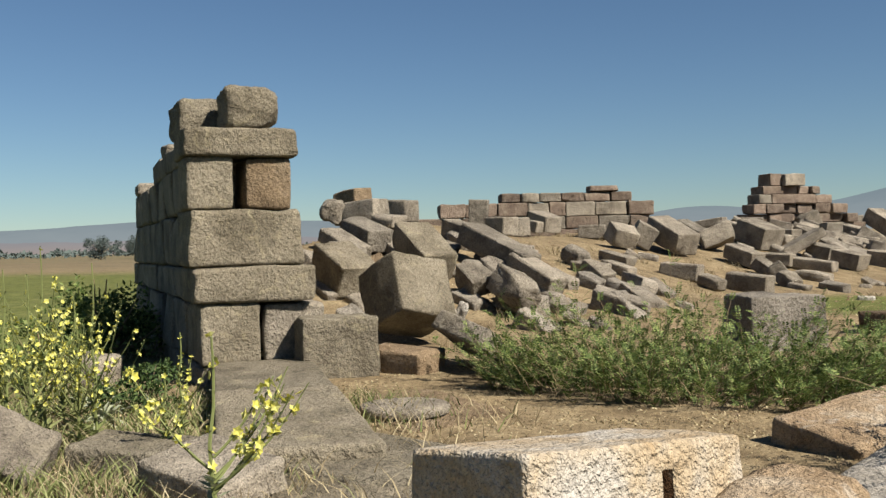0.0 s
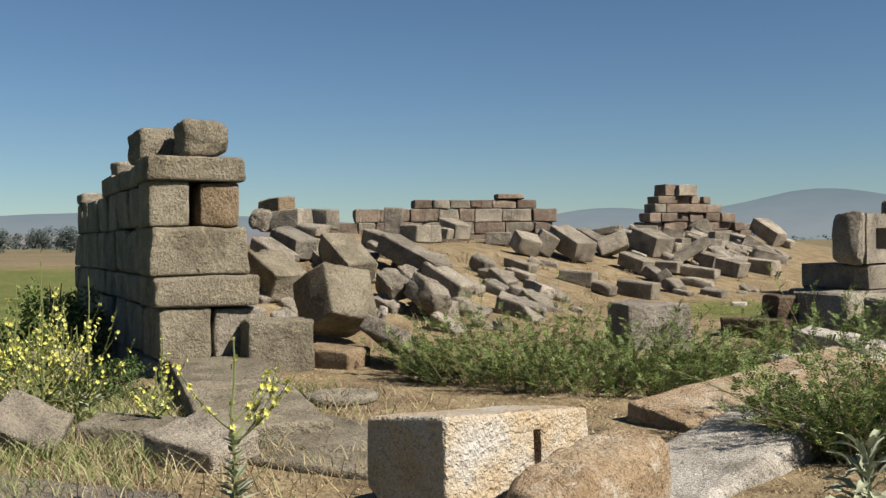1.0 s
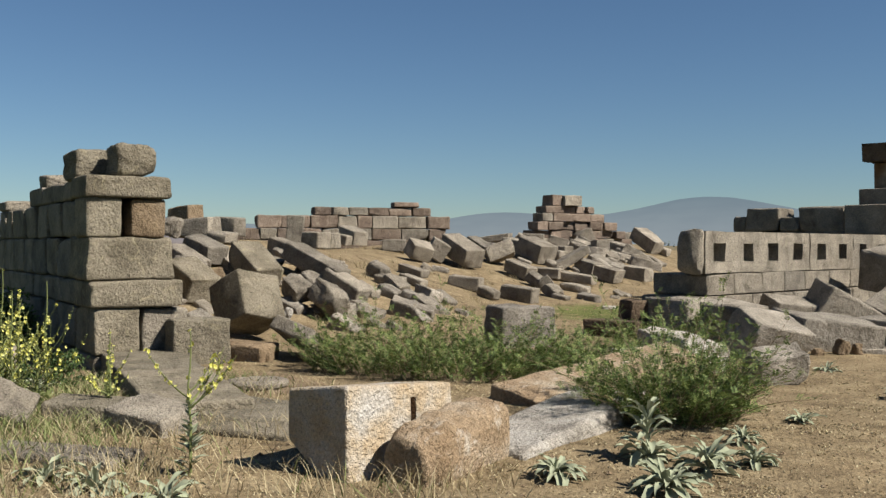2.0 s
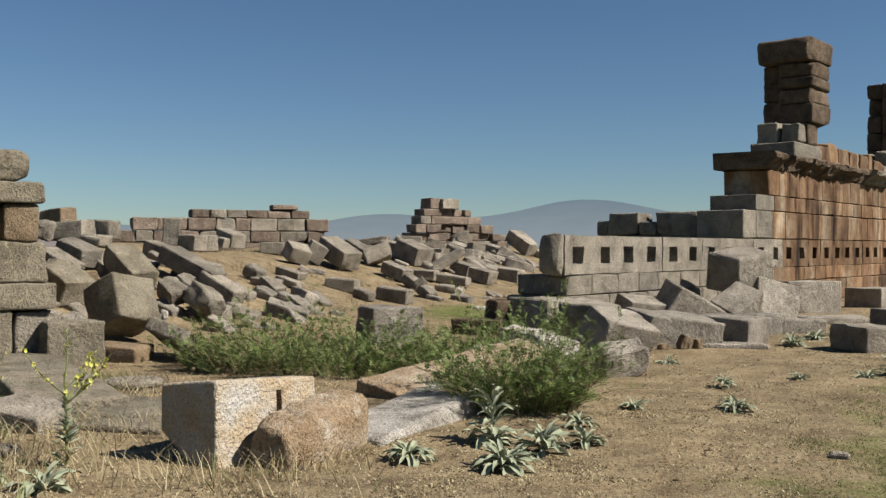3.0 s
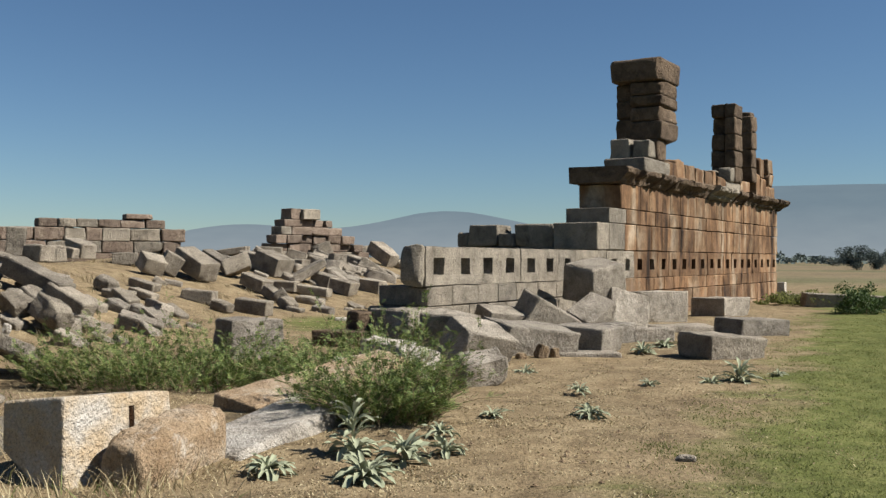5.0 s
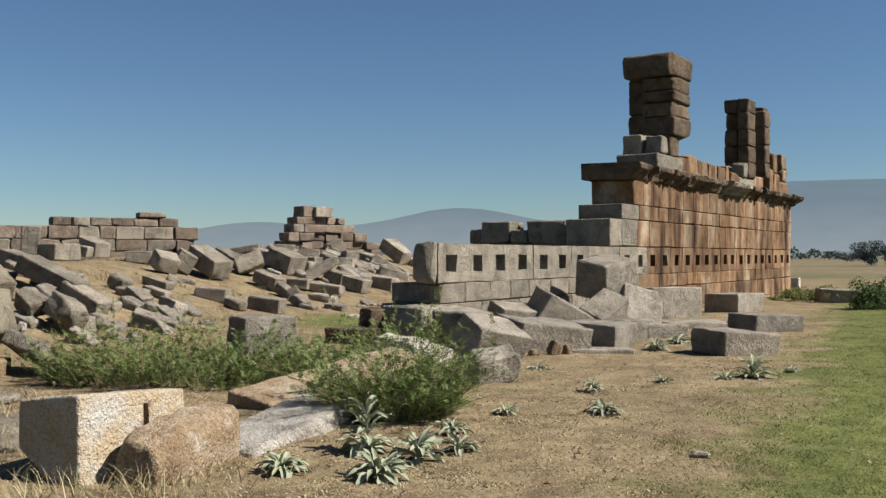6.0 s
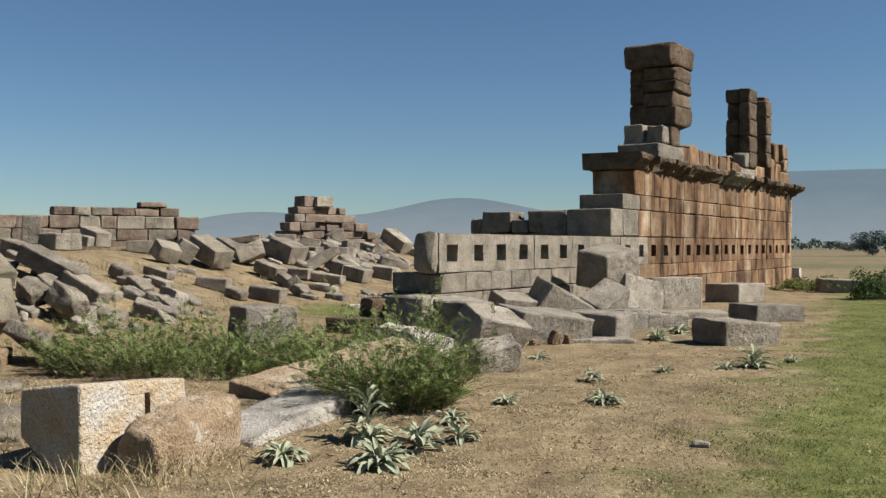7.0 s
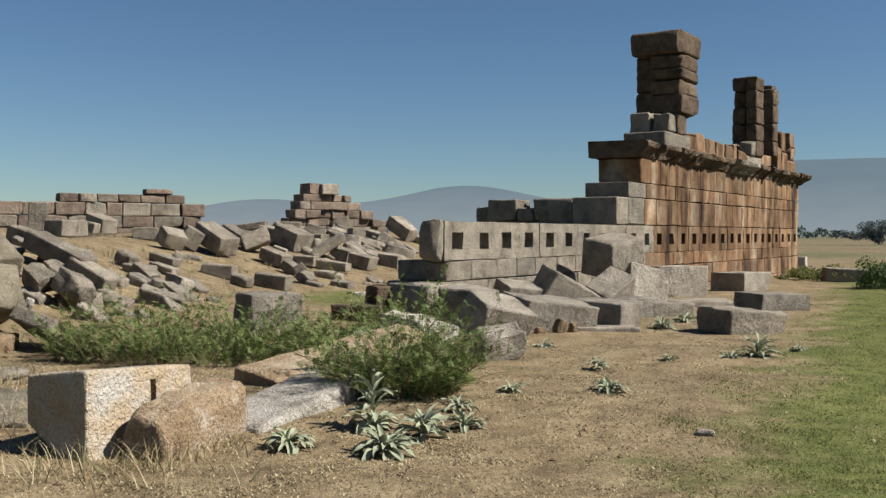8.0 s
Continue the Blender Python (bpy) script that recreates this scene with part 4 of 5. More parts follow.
block_stone = tooled_material()
rust = stone_material("rusty_socket", (0.05, 0.025, 0.012), (0.08, 0.042, 0.02), (0.11, 0.06, 0.03))
slotted_block()
rosy = stone_material("rosy_granite", (0.28, 0.20, 0.125), (0.42, 0.33, 0.23), (0.55, 0.49, 0.40), (0.62, 0.60, 0.55), 0.8, vary=0.06)


def gutter_stone():
    """A thick half-round stone with a worn end, a notch on its back and a squared far end."""
    length, wide, high = 1.05, 0.46, 0.52
    verts, faces = [], []
    n, m = 30, 26
    for i in range(n + 1):
        t = i / n
        x = (t - 0.5) * length
        swell = min(1.0, 0.80 + 1.1 * t) * (1 if t < 0.97 else 0.97)
        for k in range(m):
            a = 2 * math.pi * k / m
            c, q = math.cos(a), math.sin(a)
            sq = 2.6 + 2.2 * t
            r = (abs(c) ** sq + abs(q) ** sq) ** (-1 / sq)
            y, z = c * r * wide / 2 * swell, q * r * high / 2 * swell
            v = Vector((x * 2.3, y * 3, z * 3 + 4.4))
            g = 0.035 * noise.fractal(v, 0.8, 2, 5)
            if z > 0.1 and abs(t - 0.22) < 0.10:
                z -= 0.05 * math.exp(-((t - 0.22) / 0.05) ** 2) * math.exp(-((y + 0.02) / 0.09) ** 2)
            bow = 0.03 * noise.noise(Vector((y * 5, z * 5, 1.7))) * (1 if i in (0, n) else 0)
            verts.append((x + bow, y * (1 + g), z * (1 + g) + 0.02 * noise.noise(v * 4)))
    for i in range(n):
        for k in range(m):
            q = (k + 1) % m
            faces.append((i * m + k, i * m + q, (i + 1) * m + q, (i + 1) * m + k)[::-1])
    for i, way in ((0, 1), (n, -1)):
        b = len(verts)
        ring = list(range(i * m, i * m + m))
        for sc in (0.93, 0.6, 0.25):
            for k in ring:
                p = verts[k]
                g = 0.02 * noise.noise(Vector((p[1] * 9 * sc, p[2] * 9 * sc, 2.2)))
                verts.append((p[0] - way * (0.022 + g), p[1] * sc, p[2] * sc))
        rings = [ring] + [list(range(b + q * m, b + q * m + m)) for q in range(3)]
        for q in range(3):
            for k in range(m):
                k2 = (k + 1) % m
                f = (rings[q][k], rings[q][k2], rings[q + 1][k2], rings[q + 1][k])
                faces.append(f if way > 0 else f[::-1])
        faces.append(tuple(rings[3]) if way > 0 else tuple(rings[3][::-1]))
    ob = link("gutter_stone", verts, faces, rosy, smooth_shade=True)
    ob.matrix_world = Matrix.Translation((-1.97, 7.38, 0.14)) @ axes(17, -4, 4)
    return tagged(ob, "rounded rosy granite gutter stone lying on straw", "stone block", "fallen stones of the ruin")


gutter_stone()
near_stone("fallen_beam", (-1.22, 11.4, 0.07), (3.0, 0.60, 0.40), 32, -4.5, 10, rosy, 1.0, 0.04, "long rosy granite beam lying beside ferny shrubs")
near_stone("fallen_slab", (-1.42, 9.2, 0.0), (2.7, 0.85, 0.24), 19, -3.5, -4, pale, 1.2, 0.05, "flat white-crusted granite slab on dry ground")
near_stone("fallen_block", (-0.72, 12.9, 0.13), (1.1, 0.5, 0.36), 62, 2, 0, pale, 1.4, 0.06, "pale granite block behind a ferny shrub")


# ---- vegetation ----
fern_green = leaf_material("shrub_leaf", (0.045, 0.075, 0.018), (0.105, 0.15, 0.04), (0.24, 0.28, 0.09), 0.6)
twig = Mat("dry_twig", 0.9).colour((0.20, 0.15, 0.09))
felt = leaf_material("felted_leaf", (0.165, 0.19, 0.115), (0.25, 0.27, 0.18), (0.35, 0.365, 0.265), 0.9, 0.12)
petal = leaf_material("yellow_petal", (0.50, 0.47, 0.08), (0.58, 0.56, 0.14), (0.62, 0.61, 0.27), 0.6, 0.3)
weed = leaf_material("weed_stem", (0.10, 0.125, 0.04), (0.17, 0.195, 0.07), (0.26, 0.275, 0.12), 0.7, 0.2)
straw_mat = leaf_material("straw_blade", (0.22, 0.17, 0.095), (0.32, 0.26, 0.15), (0.44, 0.38, 0.24), 0.8, 0.2)
turf_mat = leaf_material("turf_blade", (0.10, 0.118, 0.034), (0.145, 0.16, 0.052), (0.21, 0.212, 0.084), 0.7, 0.6)
# leaf colour of far trees and hedges, with bluish distance haze painted in
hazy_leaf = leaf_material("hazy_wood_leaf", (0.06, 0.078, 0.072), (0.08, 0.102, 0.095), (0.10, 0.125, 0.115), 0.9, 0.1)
dark_leaf = leaf_material("dark_shrub_leaf", (0.03, 0.055, 0.016), (0.05, 0.085, 0.025), (0.09, 0.13, 0.04), 0.6)


class Bunch:
    """Collects small strips and leaflets into one mesh."""

    def __init__(self):
        self.v, self.f = [], []

    def leaf(self, p, d, up, length, width):
        """A pointed leaflet of two folded halves."""
        side = d.cross(up)
        if side.length < 1e-4:
            side = Vector((1, 0, 0))
        side.normalize()
        n = side.cross(d)
        i = len(self.v)
        mid = p + d * (length * 0.5)
        self.v += [p, mid + side * width * 0.5 + n * width * 0.15, p + d * length, mid - side * width * 0.5 + n * width * 0.15]
        self.f += [(i, i + 1, i + 2), (i, i + 2, i + 3)]

    def tube(self, pts, r0, r1, sides=4):
        i0 = len(self.v)
        for k, p in enumerate(pts):
            d = (pts[min(k + 1, len(pts) - 1)] - pts[max(k - 1, 0)]).normalized()
            a = d.orthogonal().normalized()
            b = d.cross(a)
            r = r0 + (r1 - r0) * k / (len(pts) - 1)
            for s in range(sides):
                t = 2 * math.pi * s / sides
                self.v.append(p + (a * math.cos(t) + b * math.sin(t)) * r)
        for k in range(len(pts) - 1):
            for s in range(sides):
                q = (s + 1) % sides
                self.f.append((i0 + k * sides + s, i0 + k * sides + q, i0 + (k + 1) * sides + q, i0 + (k + 1) * sides + s))

    def put(self, name, material, parent=None):
        return link(name, self.v, self.f, material, parent)


def rand_dir(r, up=0.3):
    a = r.uniform(0, 2 * math.pi)
    z = r.uniform(-0.2, 1) * (1 - up) + up
    q = math.sqrt(max(0, 1 - min(z, 0.99) ** 2))
    return Vector((math.cos(a) * q, math.sin(a) * q, z))


def feathery_shrub(at, rx, ry, high, stems, seed, label, az=0.0):
    """A sprawling shrub: many thin arching stems, each set with feather leaves of tiny leaflets."""
    r = random.Random(seed)
    root = tagged(new("shrub"), label, "shrub", "feathery shrubs")
    root.location = at
    wood, green = Bunch(), Bunch()
    ca, sa = math.cos(radians(-az)), math.sin(radians(-az))
    for k in range(stems):
        q = math.sqrt(r.random())
        a = r.uniform(0, 2 * math.pi)
        lx, ly = math.cos(a) * q * rx, math.sin(a) * q * ry
        p = Vector((lx * ca - ly * sa, lx * sa + ly * ca, -0.03))
        lean = Vector((math.cos(a) * 0.5 + r.uniform(-0.5, 0.5), math.sin(a) * 0.3 + r.uniform(-0.5, 0.5), 1)).normalized()
        L = high * (0.35 + 0.85 * r.random() ** 1.5) * (1.2 - 0.45 * q) * (1.3 if r.random() < 0.1 else 1)
        pts = [p]
        d = lean.copy()
        n = 7
        for j in range(n):
            d = (d + Vector((r.uniform(-0.12, 0.12), r.uniform(-0.12, 0.12), -0.10))).normalized()
            pts.append(pts[-1] + d * (L / n))
        wood.tube(pts, 0.005, 0.0015, 3)
        for j in range(1, n + 1):
            for side in range(1 if j < 3 else 2):
                fd = (rand_dir(r, 0.1) + (pts[j] - pts[j - 1]).normalized() * 0.6).normalized()
                fl = r.uniform(0.07, 0.14)
                base = pts[j].lerp(pts[j - 1], r.random())
                across = fd.cross(Vector((0, 0, 1)))
                if across.length < 1e-3:
                    continue
                across.normalize()
                upv = across.cross(fd)
                m = 6
                for u in range(m):
                    c = base + fd * (fl * (u + 0.7) / m) - Vector((0, 0, 0.02 * (u / m) ** 2))
                    w = r.uniform(0.020, 0.036)
                    for sg in (-1, 1):
                        dd = (across * sg + fd * 0.45).normalized()
                        green.leaf(c, dd, upv, w, w * 0.42)
    tagged(wood.put("stem", twig, root), kind="stuff")
    tagged(green.put("foliage", fern_green, root), kind="stuff")
    return root


feathery_shrub((-3.3, 12.3, 0), 1.75, 0.8, 0.84, 480, 5, "broad feathery green shrub sprawling behind a pale block", 8)
feathery_shrub((-1.75, 13.2, 0), 0.6, 0.5, 0.6, 110, 6, "small feathery green shrub in front of a squared block")
feathery_shrub((-0.5, 9.75, 0), 0.6, 0.45, 0.98, 260, 7, "dense feathery green shrub above grey-leaved weeds", 10)
feathery_shrub((-0.55, 12.3, 0), 0.6, 0.5, 1.0, 60, 9, "thin feathery green shrub between pale stones")
feathery_shrub((-0.75, 15.8, 0), 0.6, 0.4, 0.95, 70, 10, "thin feathery shrub against dark fallen blocks")


def felt_leaf_mesh(length, width, droop, seed):
    """A long soft leaf: folded along its rib, arching, wavy at the edge."""
    r = random.Random(seed)
    v, f = [], []
    n = 8
    ang = r.uniform(0.3, 0.8)
    x = z = 0.0
    for i in range(n + 1):
        t = i / n
        w = width * math.sin(math.pi * min(1, t * 0.92 + 0.08)) ** 0.75 * (0.55 + 0.45 * min(1, t * 2.2))
        if i == n:
            w = 0.002
        a = ang - droop * t ** 1.4
        wav = 0.03 * math.sin(i * 1.9 + seed)
        v += [(x, -w / 2, z + w * 0.22 + wav), (x, -w * 0.22, z + w * 0.03), (x, 0, z - w * 0.05), (x, w * 0.22, z + w * 0.03), (x, w / 2, z + w * 0.22 - wav)]
        x += math.cos(a) * length / n
        z += math.sin(a) * length / n
    for i in range(n):
        for k in range(4):
            a = i * 5 + k
            f.append((a, a + 1, a + 6, a + 5))
    me = bpy.data.meshes.new("leaf")
    me.from_pydata(v, [], f)
    me.materials.append(felt)
    me.polygons.foreach_set("use_smooth", [True] * len(me.polygons))
    return me


LEAVES = [felt_leaf_mesh(1.0, r_w, dr, k) for k, (r_w, dr) in enumerate(((0.21, 1.3), (0.24, 1.7), (0.18, 1.0), (0.25, 2.0), (0.19, 1.6)))]


def rosette(at, radius, count, seed, tall=0.0, label="low rosette of grey-green felted leaves on dry ground"):
    """Grey felted rosette weed; tall adds an upright leafy shoot."""
    r = random.Random(seed)
    root = tagged(new("mullein"), label, "weed", "grey-leaved rosette weeds")
    root.location = at
    count = int(count * 2.1)
    for i in range(count):
        ring = i / count
        ob = new("leaf", r.choice(LEAVES))
        ob.parent = root
        s = radius * 0.98 * r.uniform(0.75, 1.1) * (1 - 0.35 * ring)
        m = Matrix.Rotation(i * 2.4 + r.uniform(-0.3, 0.3), 4, "Z") @ Matrix.Rotation(-0.85 * ring + r.uniform(0.1, 0.5), 4, "Y") @ Matrix.Rotation(r.uniform(-0.4, 0.4), 4, "X")
        ob.matrix_local = Matrix.Translation((0, 0, 0.02 + tall * max(0, ring - 0.35) * 0.9)) @ m @ Matrix.Diagonal((s, s, s, 1))
    return root


rosette((-1.2, 7.35, 0), 0.30, 17, 1)
rosette((-0.47, 7.15, 0), 0.33, 20, 2)
rosette((-0.62, 8.05, 0), 0.34, 22, 3, 0.55, "grey-green felted weed with an upright leafy shoot")
rosette((-0.20, 7.75, 0), 0.36, 16, 4, 0.12)
rosette((0.14, 8.05, 0), 0.26, 14, 5)
rosette((0.10, 8.9, 0), 0.24, 14, 6)
rosette((0.63, 9.85, 0), 0.22, 12, 7)
rosette((1.62, 9.95, 0), 0.27, 16, 8)
rosette((1.78, 11.7, 0), 0.22, 10, 9)
rosette((1.32, 13.6, 0), 0.26, 12, 10)
rosette((3.55, 12.4, 0), 0.26, 12, 11)
rosette((4.0, 12.7, 0), 0.38, 16, 12, 0.25)
rosette((4.75, 13.4, 0), 0.20, 10, 13)
rosette((2.75, 12.3, 0), 0.22, 9, 14)
rosette((3.6, 16.6, 0), 0.36, 14, 15)
rosette((4.2, 17.6, 0), 0.36, 14, 16)
rosette((-3.35, 5.95, 0), 0.36, 14, 17, 0.0)
rosette((-3.95, 6.15, 0), 0.34, 14, 18, 0.0)
rosette((-4.45, 6.35, 0), 0.30, 12, 19, 0.0)
rosette((-6.9, 9.6, 0), 0.30, 12, 20)
rosette((-7.6, 10.2, 0), 0.30, 12, 21)


def yellow_mullein(at, high, arms, seed, leafy, label):
    """A branched flower spike, yellow blossoms along thin arms, leaves up the stalk."""
    r = random.Random(seed)
    root = tagged(new("flowering_weed"), label, "weed", "yellow flowering weeds")
    root.location = at
    stem, flowers, lv = Bunch(), Bunch(), Bunch()
    fork = high * (0.5 if leafy else 0.25)
    main = [Vector((0.01 * math.sin(k), 0.01 * math.cos(k * 2), high * k / 8)) for k in range(9)]
    stem.tube(main, 0.012, 0.004, 5)
    tips = [(main, fork / high)]
    for k in range(arms):
        a = r.uniform(0, 2 * math.pi) if arms > 6 else (k / arms) * 2 * math.pi + r.uniform(-0.3, 0.3)
        p = Vector((0, 0, fork + r.uniform(-0.1, 0.25) * (high - fork)))
        d = Vector((math.cos(a) * 0.9, math.sin(a) * 0.9, r.uniform(0.3, 0.8))).normalized()
        L = (high - p.z) * r.uniform(0.7, 1.0)
        pts = [p]
        for j in range(6):
            d = (d + Vector((0, 0, 0.13))).normalized()
            pts.append(pts[-1] + d * L / 6)
        arm = Bunch()
        arm.tube(pts, 0.006, 0.002, 4)
        arm.put("branch", weed, root)
        tips.append((pts, 0.25))
    for pts, t0 in tips:
        n = len(pts) - 1
        for j in range(22):
            t = r.uniform(t0, 1.0) * n
            i = min(int(t), n - 1)
            c = pts[i].lerp(pts[i + 1], t - i)
            if r.random() < (0.5 if leafy else 0.36):
                fd = rand_dir(r, 0.0)
                for q in range(5):
                    w = (fd.orthogonal().normalized() * math.cos(q * 1.257) + fd.cross(fd.orthogonal().normalized()) * math.sin(q * 1.257) + fd * 0.35).normalized()
                    flowers.leaf(c + fd * 0.008, w, fd, 0.021, 0.019)
            else:
                lv.leaf(c, rand_dir(r, 0.2), Vector((0, 0, 1)), 0.018, 0.011)
    for j in range(60 if leafy else 90):
        z = r.uniform(0.02, fork if leafy else high * 0.75)
        d = Vector((math.cos(j * 2.4), math.sin(j * 2.4), r.uniform(0.1, 0.7))).normalized()
        s = max(0.04, 0.16 - 0.10 * z / max(fork, 0.01)) * r.uniform(0.7, 1.2)
        lv.leaf(Vector((0, 0, z)), d, Vector((0, 0, 1)), s, s * 0.42)
    stem.put("stalk", weed, root)
    tagged(flowers.put("blossom", petal, root), kind="stuff")
    tagged(lv.put("leafage", felt if leafy else weed, root), kind="stuff")
    return root


yellow_mullein((-3.62, 6.75, 0), 0.98, 7, 31, True, "single branched stalk with small yellow blossoms and felted leaves")
rY = random.Random(8)
for k in range(14):
    yellow_mullein((-6.75 + rY.uniform(-0.8, 0.5), 8.6 + rY.uniform(-0.6, 1.0), 0), rY.uniform(0.7, 1.4), 9, 40 + k, False, "bushy yellow flowering weed in dry grass")
yellow_mullein((-5.45, 8.6, 0), 0.55, 4, 60, False, "small yellow flowering weed beside a low slab")
yellow_mullein((-5.75, 9.1, 0), 0.75, 3, 61, False, "thin yellow flowering weed in the wall's shade")


def clump_shrub(name, at, r0, high, n, seed, mat, label, size=0.05):
    """A leafy shrub: short limbs and a ragged crown of separate leaves."""
    r = random.Random(seed)
    root = tagged(new(name), label, "shrub" if name == "shrub" else "tree")
    root.location = at
    wood, green = Bunch(), Bunch()
    for k in range(9):
        d = rand_dir(r, 0.35)
        wood.tube([Vector((0, 0, -0.05)), d * high * 0.4, d * high * 0.7 + Vector((0, 0, 0.1))], 0.02 * high, 0.005 * high, 4)
    centres = [(rand_dir(r, 0.0) * r.uniform(0.3, 1.0), r.uniform(0.14, 0.34)) for _ in range(34)]
    for k in range(n):
        c, q = r.choice(centres)
        p = c + rand_dir(r, -0.6) * q * r.random() ** 0.4
        pos = Vector((p.x * r0, p.y * r0, max(0.02, 0.12 * high + p.z * high * 0.8)))
        d = rand_dir(r, 0.1)
        green.leaf(pos, d, rand_dir(r, 0.3), size * r.uniform(0.6, 1.3), size * 0.5)
    wood.put("limb", twig, root)
    tagged(green.put("crown", mat, root), kind="stuff")
    return root


clump_shrub("shrub", (-10.3, 13.0, 0), 0.8, 1.25, 5200, 71, fern_green, "dense dark green bush beside the shaded wall", 0.07)
clump_shrub("shrub", (-9.2, 11.2, 0), 0.6, 0.7, 2600, 72, fern_green, "green weedy bush below the shaded wall", 0.06)
clump_shrub("shrub", (-7.25, 10.35, 0), 0.45, 0.4, 1500, 74, dark_leaf, "dark weeds in the shade of the wall", 0.05)
clump_shrub("shrub", (13.1, 29.5, 0), 1.0, 1.0, 4200, 73, dark_leaf, "dark green bush beside fallen slabs", 0.09)
clump_shrub("shrub", (13.2, 34.5, 0), 1.6, 0.5, 3200, 75, turf_mat, "low bright yellow-green weeds at the wall's foot", 0.12)


def tree(at, high, wide, seed, label):
    """A far field tree: tapered trunk, forking limbs, a ragged crown of leaf clumps."""
    r = random.Random(seed)
    root = tagged(new("tree"), label, "tree", "far field trees")
    root.location = at
    wood, green = Bunch(), Bunch()
    wood.tube([Vector((0, 0, -0.2)), Vector((0.05 * high, 0, high * 0.2)), Vector((0, 0.02 * high, high * 0.5))], 0.035 * high, 0.015 * high, 7)
    cs = []
    for k in range(16):
        a, q = r.uniform(0, 6.283), r.random() ** 0.5
        z = r.uniform(0.16, 0.85)
        shr = math.sin(math.pi * min(1, max(0.05, (z - 0.12) / 0.9))) ** 0.6
        c = Vector((math.cos(a) * q * wide / 2 * shr, math.sin(a) * q * wide / 2 * shr, z * high))
        wood.tube([Vector((0, 0, high * r.uniform(0.2, 0.45))), c * 0.6 + Vector((0, 0, high * 0.18)), c], 0.010 * high, 0.003 * high, 4)
        cs.append((c, high * r.uniform(0.13, 0.22)))
    for k in range(3400):
        c, q = r.choice(cs)
        green.leaf(c + rand_dir(r, -0.6) * q * 1.25 * r.random() ** 0.4, rand_dir(r, 0.0), rand_dir(r, 0.2), high * 0.06 * r.uniform(0.6, 1.2), high * 0.045)
    wood.put("trunk", twig, root)
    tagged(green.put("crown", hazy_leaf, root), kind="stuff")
    return root


for az, dist, high, wide in ((23.5, 170, 4.2, 5.0), (24.6, 180, 3.4, 4.5), (22.3, 260, 3.4, 8), (25.6, 200, 4, 6), (-39.2, 260, 7, 5), (-38.0, 270, 6.5, 5), (-36.9, 255, 7, 5.5), (-35.6, 262, 5, 8), (-40.5, 240, 6, 6), (-42.0, 250, 6, 6), (-44, 230, 5, 8)):
    a = radians(az)
    tree((math.sin(a) * dist, math.cos(a) * dist, 0), high, wide, int(dist + high * 10), "dark green field tree on the hazy plain")


def far_woods():
    """Hedges and groves along the edge of the plain, too far to count."""
    r = random.Random(12)
    g = Bunch()
    for lo, hi, n, d0 in ((19.5, 30, 2600, 420), (-60, -33, 4200, 460), (-24, 18, 900, 700)):
        for k in range(n):
            a = r.uniform(lo, hi)
            d = d0 * r.uniform(0.85, 1.5)
            hgt = max(0.15, noise.noise(Vector((a * 1.3, 2.2, 0))) * 0.9 + 0.55) * 4.5
            p = Vector((math.sin(radians(a)) * d, math.cos(radians(a)) * d, r.random() ** 0.7 * hgt))
            g.leaf(p, rand_dir(r, 0.3), rand_dir(r, 0.2), r.uniform(1.0, 2.4), 1.3)
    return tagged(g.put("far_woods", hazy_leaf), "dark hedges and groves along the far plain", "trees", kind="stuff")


far_woods()


def blades(name, count, seed, keep, height, material, label, width=0.004):
    """Grass as thin bent blades, thicker where keep() says."""
    r = random.Random(seed)
    v, f = [], []
    tries = 0
    while len(f) < count * 2 and tries < count * 14:
        tries += 1
        y = 3.2 + 29 * r.random() ** 2.0
        x = r.uniform(-1, 1) * (2.2 + y * 0.62)
        d = keep(x, y)
        if r.random() > d:
            continue
        z = ground_z(x, y) - 0.006 + 0.05 * noise.fractal(Vector((x * 0.5, y * 0.5, 3.3)), 1.0, 2.0, 4) + 0.018 * noise.noise(Vector((x * 3.1, y * 3.1, 7.7)))
        h = height * r.uniform(0.4, 1.3)
        a, b = r.uniform(0, 6.283), r.uniform(0, 6.283)
        w = width * (1 + y * 0.07)
        dx, dy = math.cos(a) * w, math.sin(a) * w
        lay = r.uniform(0.3, 1.5)
        bx, by = math.cos(b) * h * lay, math.sin(b) * h * lay
        i = len(v)
        v += [(x - dx, y - dy, z), (x + dx, y + dy, z), (x + bx * 0.4 + dx * 0.6, y + by * 0.4 + dy * 0.6, z + h * 0.6), (x + bx * 0.4 - dx * 0.6, y + by * 0.4 - dy * 0.6, z + h * 0.6), (x + bx, y + by, z + h)]
        f += [(i, i + 1, i + 2, i + 3), (i + 3, i + 2, i + 4)]
    return tagged(link(name, v, f, material), label, "grass", kind="stuff")


def patchy(x, y, s=1.0, o=0.0):
    return noise.fractal(Vector((x * s + o, y * s, o)), 0.9, 2.0, 4)


def turf_side(x, y):
    return smooth((x - (0.43 * y - 1.1) + 1.6 * patchy(x, y, 0.8, 5)) / 1.6 + 0.35)


blades("turf", 160000, 21, lambda x, y: turf_side(x, y) ** 1.5 * smooth((33 - y) / 12), 0.022, turf_mat, "short green turf beside the ruin", 0.0035)
blades("dry_grass", 120000, 22, lambda x, y: (1 - turf_side(x, y)) * (0.25 + 1.2 * max(0, patchy(x, y, 0.9, 9))) * (1.0 if y < 12 else 0.5) * smooth((30 - y) / 12), 0.016, straw_mat, "short trampled straw on dry earth", 0.006)


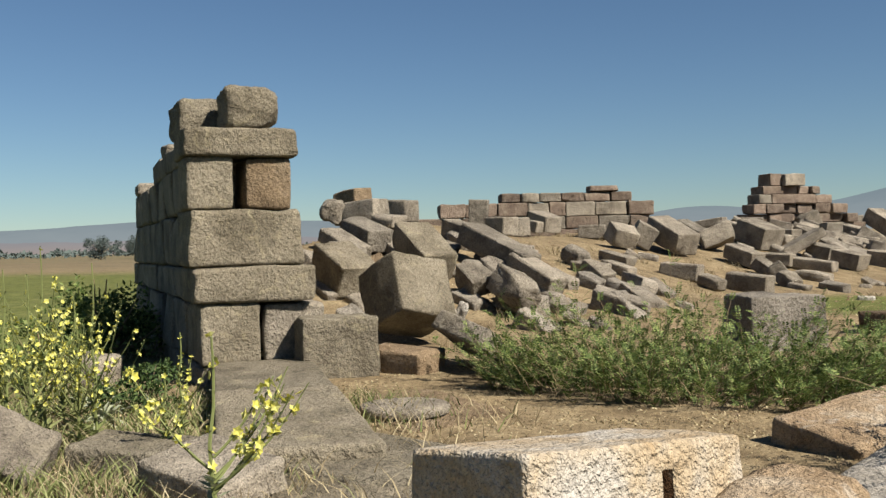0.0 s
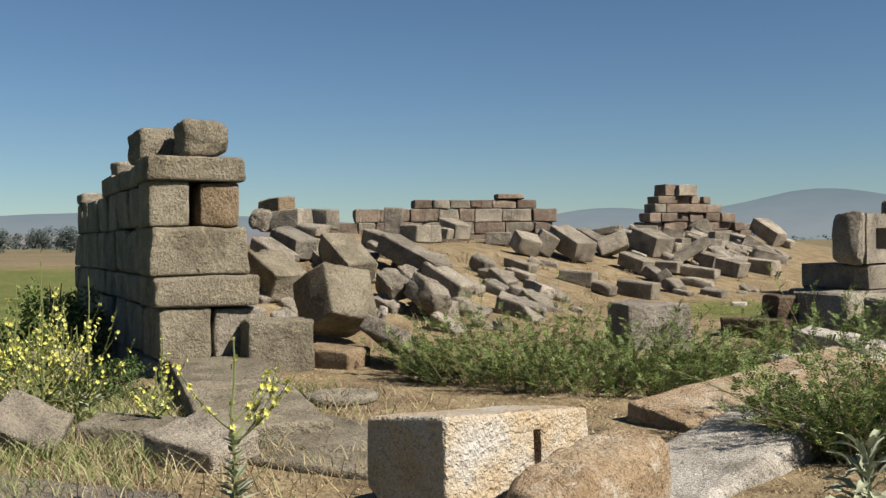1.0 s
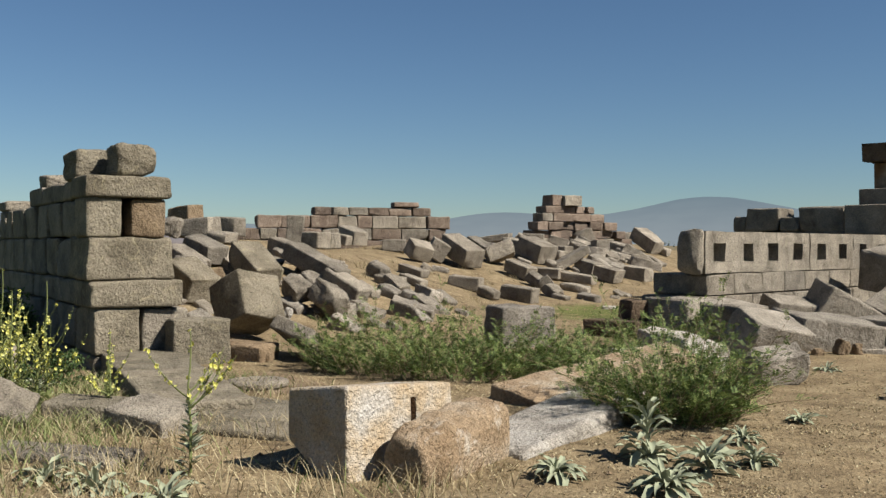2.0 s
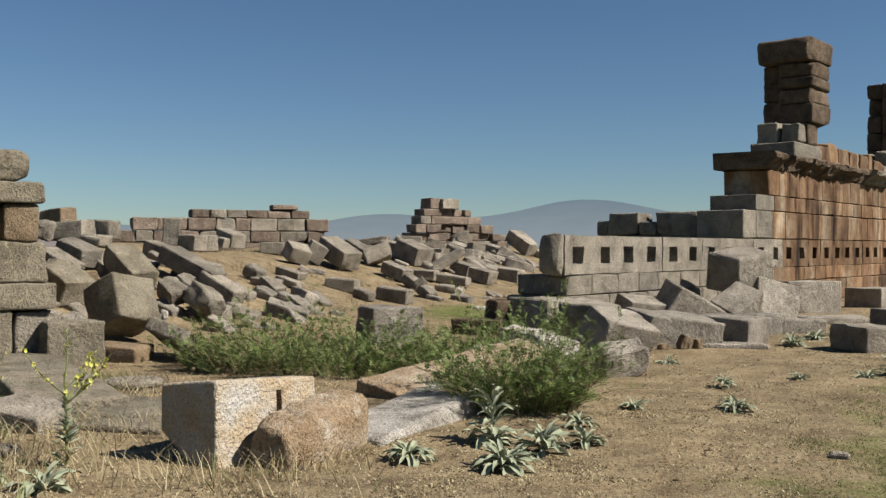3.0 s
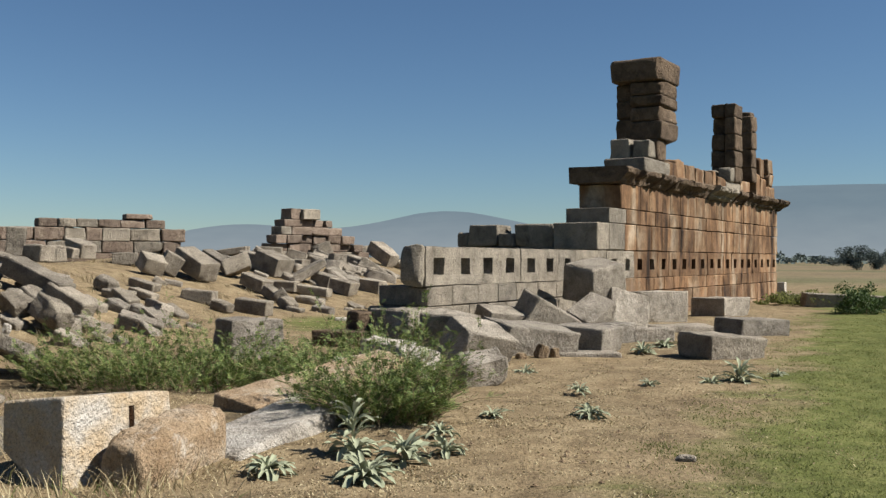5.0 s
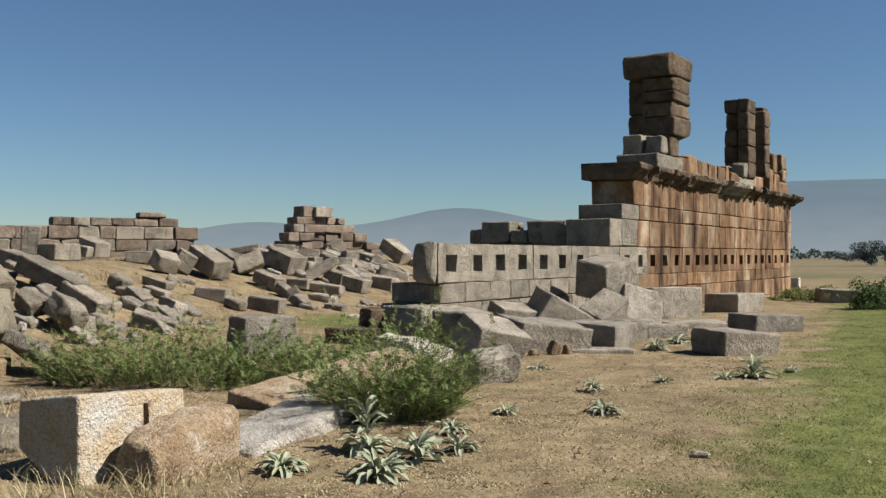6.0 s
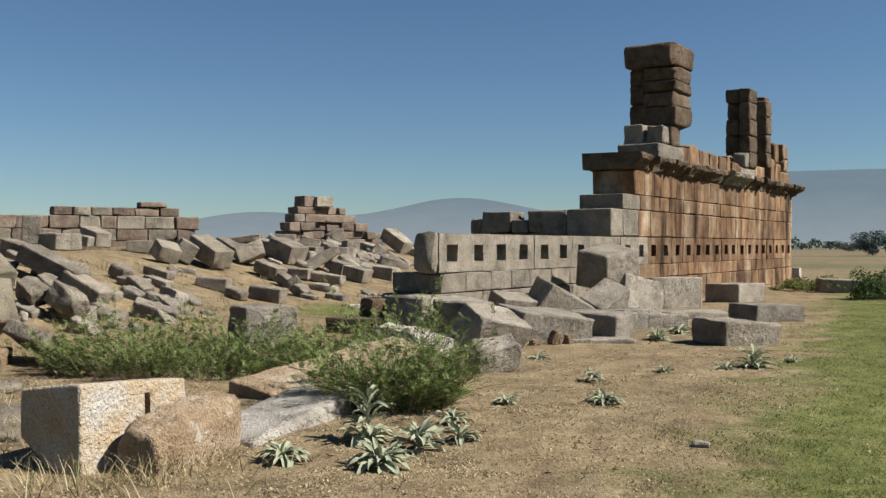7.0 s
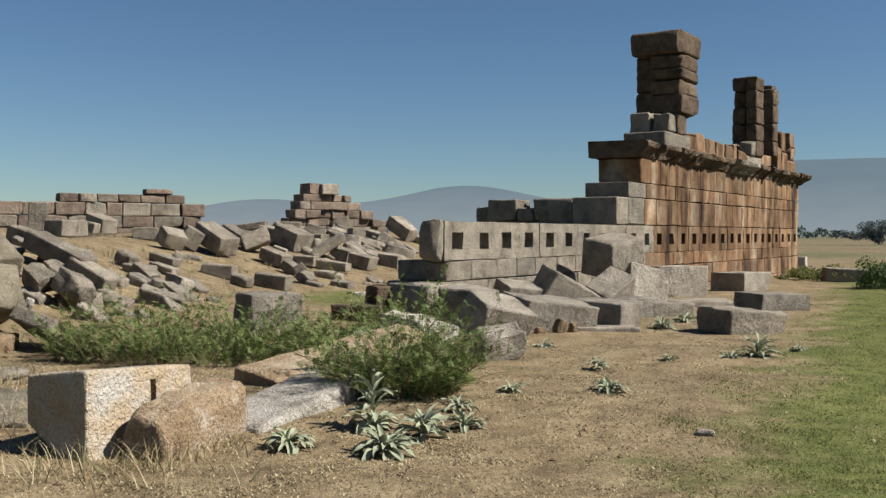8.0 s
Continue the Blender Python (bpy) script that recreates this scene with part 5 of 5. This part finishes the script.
def near_weeds(x, y):
    left = smooth((-x - 2.6 - 0.18 * (y - 5)) / 1.2) * (1 if y < 11 else 0)
    foot = 0.9 * math.exp(-((x + 2.3) ** 2 + (y - 6.75) ** 2) / 0.35)
    return min(1, (left * 0.7 + foot) * (0.45 + 1.3 * max(0, patchy(x, y, 1.3, 2))))


blades("tall_dry_grass", 13000, 23, near_weeds, 0.17, straw_mat, "tall dry straw among the low slabs", 0.003)
blades("weeds", 26000, 24, lambda x, y: near_weeds(x, y) * smooth((-x - 4.2) / 1.5) + 0.05 * near_weeds(x, y), 0.15, weed, "green weeds among the low slabs", 0.004)


def dry_tufts():
    """Thin dead tufts scattered over the sandy mound."""
    r = random.Random(91)
    v, f = [], []
    for k in range(900):
        y = r.uniform(13, 38)
        x = r.uniform(-14, 0.5)
        if mound_side(x, y) < -0.5 or patchy(x, y, 0.5, 4) < 0.05:
            continue
        z = ground_z(x, y) - 0.03
        for q in range(14):
            a, h = r.uniform(0, 6.283), r.uniform(0.06, 0.2)
            px, py = x + r.gauss(0, 0.06), y + r.gauss(0, 0.06)
            dx, dy = math.cos(a) * h * 0.6, math.sin(a) * h * 0.6
            i = len(v)
            v += [(px - 0.006, py, z), (px + 0.006, py, z), (px + dx, py + dy, z + h)]
            f.append((i, i + 1, i + 2))
    return tagged(link("dry_tufts", v, f, straw_mat), "thin dead grass tufts on the sandy mound", "grass", kind="stuff")


dry_tufts()


def litter():
    """Pebbles and stone chips strewn over the bare ground."""
    r = random.Random(77)
    v, f = [], []
    for k in range(1500):
        y = 5 + 30 * r.random() ** 1.4
        x = r.uniform(-0.75, 0.45) * y
        if x > 0.36 * y - 1:
            continue
        s = r.uniform(0.008, 0.03) * (1 + y * 0.05)
        z = ground_z(x, y) + 0.05 * noise.fractal(Vector((x * 0.5, y * 0.5, 3.3)), 1.0, 2.0, 4)
        i = len(v)
        for a, b, c in ((1, 0, 0), (-0.3, 0.9, 0), (-0.8, -0.6, 0), (0.1, 0.05, 0.8), (0.3, -0.9, 0.1)):
            v.append((x + a * s * r.uniform(0.6, 1.3), y + b * s * r.uniform(0.6, 1.3), z + c * s * r.uniform(0.5, 1.1)))
        f += [(i, i + 1, i + 3), (i + 1, i + 2, i + 3), (i + 2, i + 4, i + 3), (i + 4, i, i + 3)]
    return tagged(link("stone_chips", v, f, ochre), "small stone chips strewn over dry ground", "gravel", kind="stuff")


litter()
